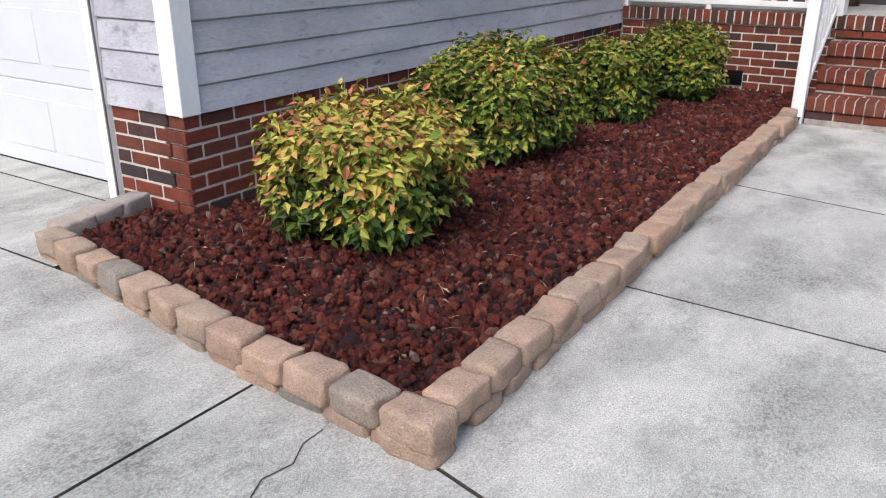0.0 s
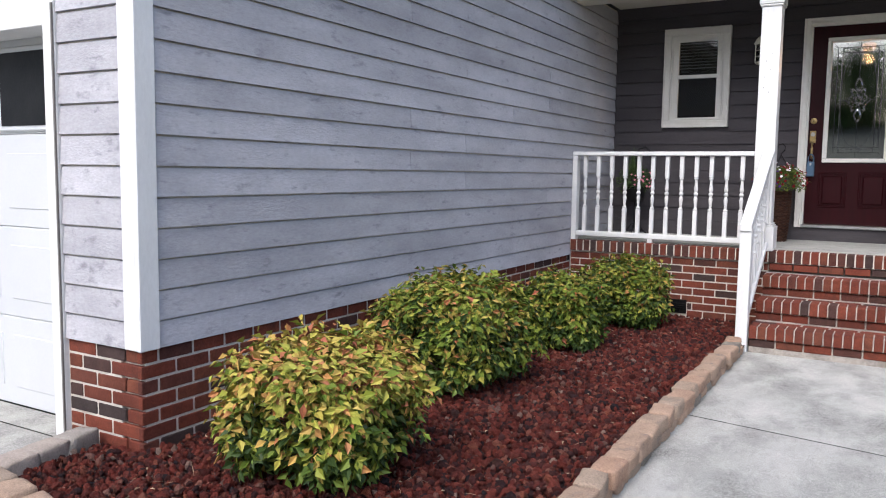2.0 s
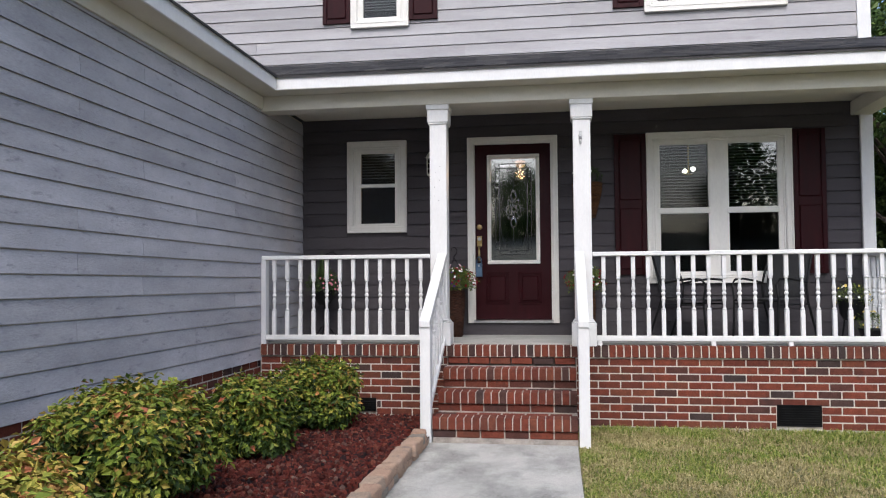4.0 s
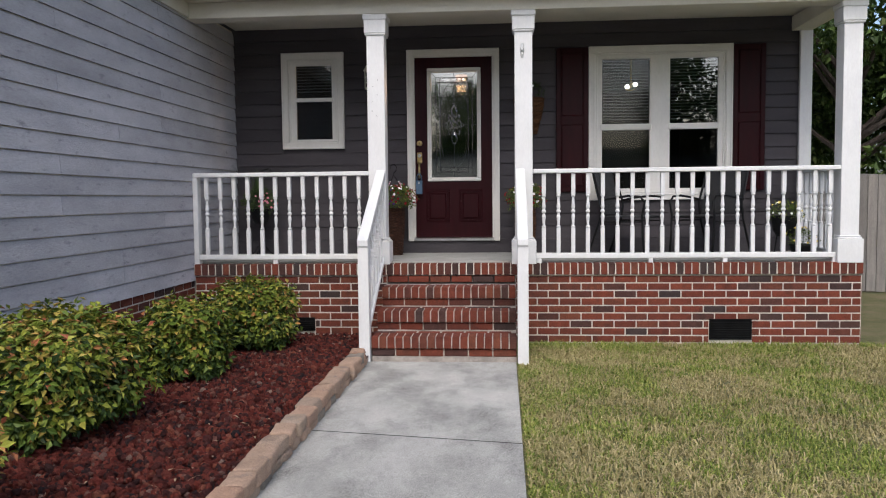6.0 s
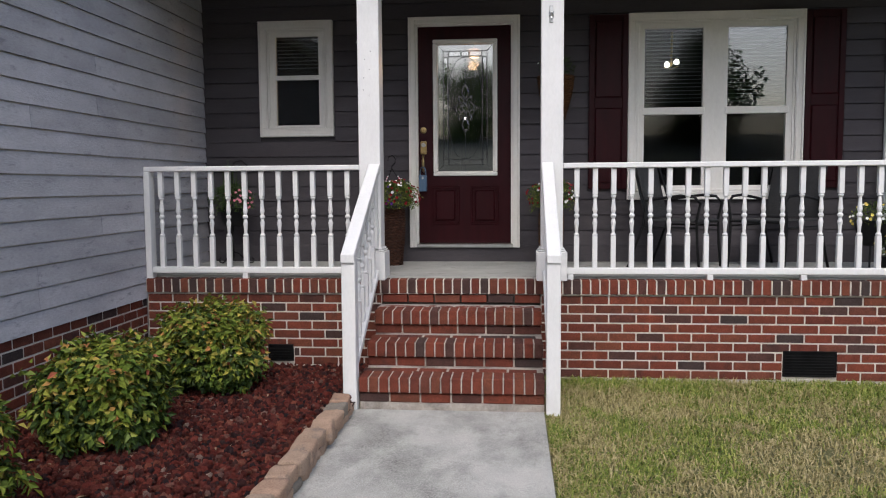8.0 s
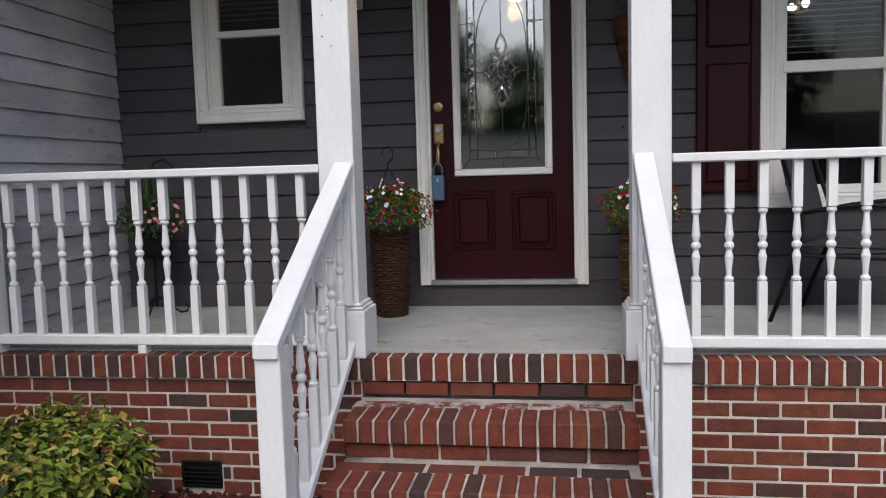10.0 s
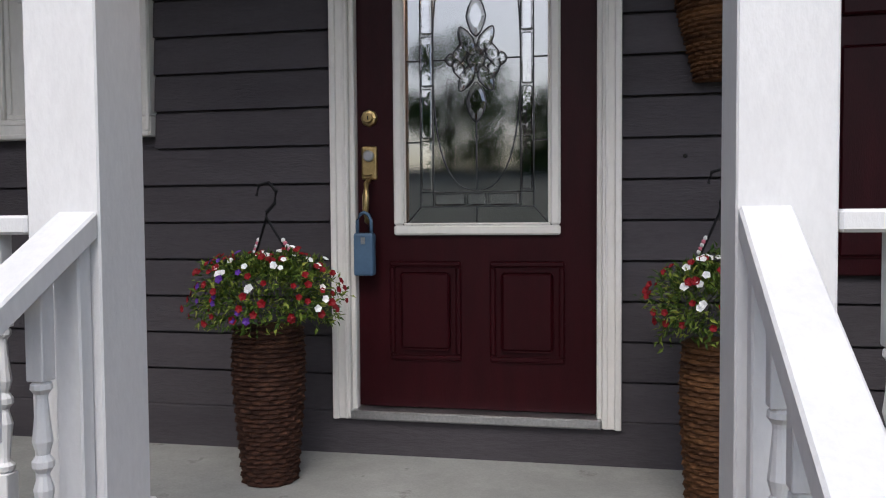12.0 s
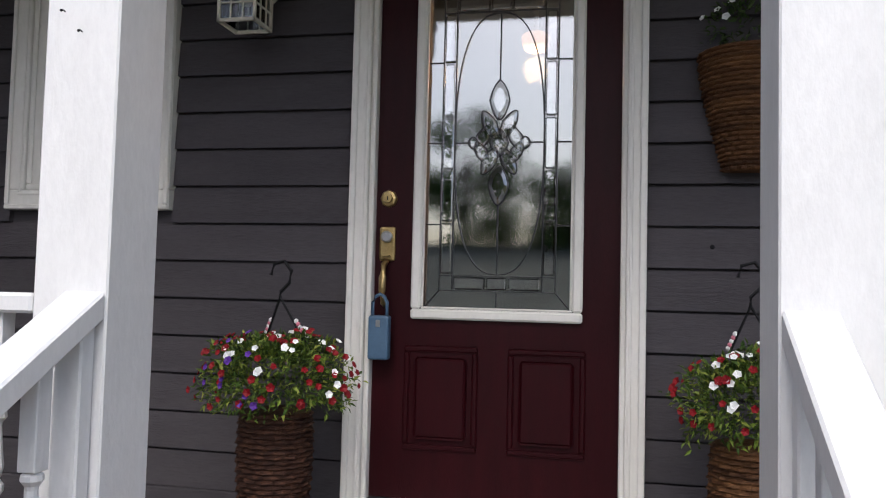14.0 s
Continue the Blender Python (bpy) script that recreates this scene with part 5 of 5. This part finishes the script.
bm = lathe_bm([(0.11, 0.2), (0.105, 0.215), (0.085, 0.25), (0.06, 0.27), (0.03, 0.28), (0.012, 0.285), (0.02, 0.3), (0.01, 0.315), (0.014, 0.33), (0.007, 0.35), (0.009, 0.365), (0.002, 0.4)], 4)
bmesh.ops.rotate(bm, verts=bm.verts, cent=(0, 0, 0), matrix=Matrix.Rotation(radians(45), 3, "Z"))
bmesh.ops.translate(bm, verts=bm.verts, vec=(0, lc, 0))
part("finial", bm, M_CREAMPAINT, lantern)
part("scroll_arm", tube_bm([(0, -0.02, 0.3), (0, -0.06, 0.36), (0, -0.1, 0.37), (0, -0.12, 0.34), (0, -0.1, 0.315), (0, -0.16, 0.29)], 0.007, 6), M_CREAMPAINT, lantern)
part("bulb", lathe_bm([(0.012, 0.18), (0.014, 0.15), (0.03, 0.11), (0.02, 0.08)], 12), M_WHITE, lantern, "unlit bulb", Matrix.Translation((0, lc, 0)), True)

M_MESH = surf("black_sling", [(0, (0.015, 0.015, 0.016)), (1, (0.028, 0.028, 0.03))], 40, 300, 0.7, 0.3, amount=0.3)


def chair(x, y, turn):
    c = tagged(empty("patio_chair", x, y, FL), "black metal patio chair with sling seat and curved arms", "chair", "porch chairs")
    c.rotation_euler = (0, 0, radians(turn))
    for sx in (-0.27, 0.27):
        part("side_frame", tube_bm([(sx, -0.27, 0.0), (sx, -0.25, 0.2), (sx, -0.24, 0.42), (sx, -0.27, 0.56), (sx, -0.22, 0.615), (sx, -0.1, 0.625), (sx, 0.1, 0.6), (sx, 0.2, 0.58)], 0.012, 8), M_BLACK, c, smooth=True)
        part("back_leg", tube_bm([(sx, 0.36, 0.0), (sx, 0.22, 0.38), (sx, 0.2, 0.55), (sx * 0.98, 0.3, 0.86), (sx * 0.8, 0.32, 0.9)], 0.012, 8), M_BLACK, c, smooth=True)
        part("stretcher", tube_bm([(sx, -0.245, 0.36), (sx, 0.22, 0.36)], 0.009, 6), M_BLACK, c)
    part("top_bar", tube_bm([(-0.22, 0.32, 0.9), (0, 0.335, 0.91), (0.22, 0.32, 0.9)], 0.012, 8), M_BLACK, c, smooth=True)
    part("front_bar", tube_bm([(-0.27, -0.245, 0.4), (0.27, -0.245, 0.4)], 0.011, 8), M_BLACK, c)
    bm = box_bm(-0.255, 0.255, -0.25, 0.22, 0.405, 0.417, 0.004)
    part("seat", bm, M_MESH, c)
    bm = box_bm(-0.25, 0.25, -0.006, 0.006, 0, 0.48, 0.004)
    part("backrest", bm, M_MESH, c, "", pose(0, 0.215, 0.43, -13.5, 0, 0))
    return c


chair(2.42, -0.5, 58)
chair(3.22, -0.5, -52)

stand = tagged(empty("plant_stand", -1.63, -0.34, FL), "black iron stand with a hanging pot of pink petunias", "plant stand")
part("pole", tube_bm([(0, 0, 0.06), (0, 0, 0.86), (0.03, 0, 0.95), (0.1, 0, 0.97), (0.16, 0, 0.92)], 0.009, 8), M_BLACK, stand)
for k in range(3):
    a = 2 * math.pi * k / 3 + 0.6
    part("foot", tube_bm([(math.cos(a) * r, math.sin(a) * r, z) for r, z in ((0.0, 0.12), (0.05, 0.1), (0.1, 0.04), (0.14, 0.008), (0.18, 0.012), (0.19, 0.04), (0.17, 0.055))], 0.007, 6), M_BLACK, stand)
part("pot", lathe_bm([(0.07, 0.36), (0.1, 0.42), (0.12, 0.52), (0.125, 0.53), (0.11, 0.53)], 20), M_BLACK, stand, "black plastic pot", smooth=True)
plant_mound(stand, 0.58, 0.2, 0.17, 900, (("pink_flower", M_PINK, 22, "coral pink petunia", (0.5, -0.6, 0.0)),), 34, (0.025, 0.05), 1.0, M_FERN)
spike = np.random.default_rng(5)
n = 40
P = np.stack([spike.uniform(-0.04, 0.04, n) - 0.02, spike.uniform(-0.04, 0.04, n), np.full(n, 0.6)], 1)
mesh_ob("spike_leaves", leaves_mesh("spike_leaves", P, np.stack([spike.normal(0, 0.12, n), spike.normal(0, 0.12, n), np.ones(n)], 1), np.stack([spike.normal(size=n), spike.normal(size=n), np.zeros(n)], 1),
                                    spike.uniform(0.2, 0.4, n), np.full(n, 0.012), [M_FERN]), None, stand)

yellow_pot = tagged(empty("potted_flower", 3.98, -0.6, FL), "dark pot of yellow and white trailing flowers on a stand", "planter")
part("pot", lathe_bm([(0.09, 0.2), (0.12, 0.26), (0.14, 0.4), (0.145, 0.41), (0.13, 0.41)], 20), M_BLACK, yellow_pot, "dark plastic pot", smooth=True)
for k in range(3):
    a = 2 * math.pi * k / 3
    part("leg", tube_bm([(math.cos(a) * 0.1, math.sin(a) * 0.1, 0.22), (math.cos(a) * 0.14, math.sin(a) * 0.14, 0.0)], 0.008, 6), M_BLACK, yellow_pot)
plant_mound(yellow_pot, 0.42, 0.18, 0.14, 700, (("yellow_flower", M_YELLOW, 14, "yellow flower", None), ("white_flower", M_WHITEF, 8, "white flower", None)), 35)
low_pot = tagged(empty("potted_flower", 4.1, -0.75, FL), "low dark pot of pale yellow flowers", "planter")
part("pot", lathe_bm([(0.09, 0.0), (0.12, 0.1), (0.125, 0.12), (0.11, 0.12)], 20), M_BLACK, low_pot, "dark plastic pot", smooth=True)
plant_mound(low_pot, 0.17, 0.15, 0.12, 500, (("yellow_flower", M_YELLOW, 16, "pale yellow flower", None),), 36)

for nx_, nz_ in ((-0.128, 2.54), (-0.175, 2.478), (-0.135, 2.4), (-0.182, 2.335), (-0.185, 2.242), (-0.143, 2.198)):
    nail = tagged(empty("nail", nx_, -1.3425, nz_), "bent rusty nail in the white post", "nail", "nails in the post")
    part("shank", tube_bm([(0, 0, 0), (0.002, -0.012, 0.001), (0.006, -0.02, -0.004)], 0.0014, 5), M_BLACK, nail)
    part("head", tube_bm([(0.006, -0.02, -0.004), (0.0068, -0.0215, -0.005)], 0.003, 6), M_BLACK, nail)
orn = tagged(empty("post_hook", 1.268, -1.346, 2.72), "small white iron ornament with a hook on the post", "hook")
box("back", -0.014, 0.014, -0.006, 0.0, 0, 0.13, M_STEEL, orn, bevel=0.003)
part("hook", tube_bm([(0, -0.006, 0.03), (0, -0.03, 0.02), (0, -0.045, 0.03), (0, -0.045, 0.05)], 0.005, 6), M_STEEL, orn)
for k in range(4):
    part("petal", lathe_bm([(0.002, 0), (0.012, 0.008), (0.006, 0.02), (0.001, 0.028)], 8), M_STEEL, orn, "", pose(0, -0.008, 0.065, 0, 90 * k + 45, 0))
hole = tagged(part("wall_screw", lathe_bm([(0.008, 0), (0.008, 0.003), (0.004, 0.005)], 10), M_BLACK, None), "dark screw head in the grey siding", "screw")
hole.matrix_basis = pose(1.252, 0.0005, 1.854, 90, 0, 0)


# ---- trees, fence and the out-of-view far side that the glass reflects ----
M_TREE = leaf_mat("tree_leaf", [(0, (0.025, 0.05, 0.01)), (0.5, (0.05, 0.09, 0.018)), (0.85, (0.09, 0.14, 0.03)), (1, (0.15, 0.19, 0.05))])
M_BARK = surf("bark", [(0, (0.06, 0.045, 0.035)), (1, (0.13, 0.1, 0.08))], 8, 60, 0.95, 0.6, stretch=(3, 3, 0.6), amount=0.3)


def tree(x, y, height, spread, count, leaf, seed, low=0.3):
    t = tagged(empty("tree", x, y, gz(y) - 0.05), "leafy green tree with an uneven crown behind the fence" if y > -5 else "leafy green tree across the road", "tree", "trees")
    rg = np.random.default_rng(seed)
    trunk_h = height * 0.55
    part("trunk", tube_bm([(0, 0, 0), (0.05, 0.03, trunk_h * 0.4), (0.0, 0.08, trunk_h), (0.1, 0.0, height * 0.8)], [height * 0.03, height * 0.022, height * 0.014, height * 0.004], 8), M_BARK, t)
    centres = []
    for k in range(18):
        a = rg.uniform(0, 2 * math.pi)
        zz = height * rg.uniform(low, 0.92)
        rr = spread * (0.35 + 0.65 * math.sin(math.pi * min(1, (zz / height - low + 0.12) / (1.12 - low)))) * rg.uniform(0.5, 0.95)
        tip_ = Vector((math.cos(a) * rr, math.sin(a) * rr, zz))
        centres.append(tip_)
        part("limb", tube_bm([(0, 0.03, zz * 0.62), tip_ * 0.5 + Vector((0, 0, zz * 0.3)), tip_], [height * 0.01, height * 0.006, height * 0.002], 5), M_BARK, t)
    c = np.array([v[:] for v in centres])
    pick = rg.integers(len(c), size=count)
    off = rg.normal(size=(count, 3))
    off = off / np.linalg.norm(off, axis=1, keepdims=True) * (rg.random((count, 1)) ** 0.45) * np.array([0.42, 0.42, 0.34]) * spread
    P = c[pick] + off
    L = rg.uniform(leaf * 0.7, leaf * 1.3, count)
    me = leaves_mesh("crown", P, off + rg.normal(size=(count, 3)) * 0.4 * spread + np.array([0, 0, -0.2 * spread]), rg.normal(size=(count, 3)) * 0.5 + np.array([0, 0, 1.0]), L, L * 0.6, [M_TREE])
    mesh_ob("crown", me, None, t)
    return t


for k, (tx, ty, th, ts) in enumerate(((7.2, 5.5, 6.5, 2.4), (9.6, 7.5, 8.5, 3.0), (6.2, 9.5, 8.0, 2.8), (12.5, 6.0, 7.0, 2.8), (8.2, 13.0, 9.0, 3.4))):
    tree(tx, ty, th, ts, 14000, 0.15, 50 + k, 0.14)
# Made-up bank out of view: gives the door glass its grey lower reflection.
bm = bmesh.new()
rows = [[bm.verts.new((x, y, z + 0.35 * noise.noise(Vector((x * 0.06, y * 0.1, 0))))) for x in range(-60, 61, 6)] for y, z in ((-20, 0.0), (-26, 1.0), (-32, 2.4), (-38, 3.6), (-44, 4.4), (-60, 4.6))]
for p, q in zip(rows, rows[1:]):
    for k in range(20):
        bm.faces.new((p[k + 1], p[k], q[k], q[k + 1]))
M_BANK = surf("reflection_bank_grey", [(0, (0.085, 0.09, 0.065)), (1, (0.16, 0.16, 0.125))], 0.4, 3, 0.95, 0.3, amount=0.3)
structure(part("grassy_bank", bm, M_BANK, None, smooth=True), "added unseen grey-green bank for the door glass to reflect", "ground")
# Trees for reflections; 7 darkens a pane, 8 and 9 left out for sky.
for k in (0, 1, 2, 3, 4, 5, 6, 7, 10, 11, 12):
    far = tree(-34 + k * 6.2 + (k * 37 % 5) * 0.5, -41 - (k * 13 % 7), 5.0 + (k * 29 % 9) * 0.5, 3.2, 3600, 0.34, 70 + k, 0.08)
    far.location.z = 3.6

fence = structure(empty("fence"), "weathered grey wooden privacy fence", "fence")
for k in range(48):
    me = piece_mesh("board", 0.135, 0.02, 1.72, 0.004, M_FENCE)
    mesh_ob("board", me, M_FENCE, fence, m=pose(4.6 + k * 0.142, 3.0, 0.82 + 0.01 * math.sin(k * 7.0)))
for z in (0.3, 1.35):
    box("rail", 4.5, 11.4, 3.012, 3.05, z, z + 0.09, M_FENCE, fence)

# ---- shingle courses on the porch roof ----
rg = random.Random(3)
for row in range(11):
    t0 = row / 11
    y, z = -1.64 + 1.66 * t0, 3.452 + 0.568 * t0
    x = -1.8 - 1.8 * t0 - rg.random() * 0.3
    x0 = x
    while x < 4.95:
        w = rg.choice((0.16, 0.22, 0.3, 0.36))
        me = piece_mesh("shingle", w - 0.006, 0.2, rg.choice((0.006, 0.01)), 0, M_SHINGLE)
        mesh_ob("shingle", me, M_SHINGLE, porch_roof, m=pose(min(x + w / 2, 4.95 - w / 2), y + 0.09, z + 0.04, 18.9, 0, 0))
        x += w

# ---- leaf litter on the rocks ----
rg = np.random.default_rng(44)
n = 260
lx, ly = rg.uniform(-1.9, -0.2, n), rg.uniform(-7.3, -1.5, n)
P = np.stack([lx, ly, np.array([bed_z(a_, b_) for a_, b_ in zip(lx, ly)]) + 0.03], 1)
D = np.stack([rg.normal(size=n), rg.normal(size=n), rg.normal(0, 0.12, n)], 1)
straw = leaf_mat("dry_straw", [(0, (0.2, 0.13, 0.08)), (1, (0.4, 0.28, 0.18))])
L = rg.uniform(0.02, 0.09, n)
tagged(mesh_ob("leaf_litter", leaves_mesh("leaf_litter", P, D, np.tile([0, 0, 1.0], (n, 1)), L, np.where(L > 0.05, 0.003, 0.012), [straw]), None), "dry brown twigs and leaf bits on the rocks", "litter", kind="stuff")
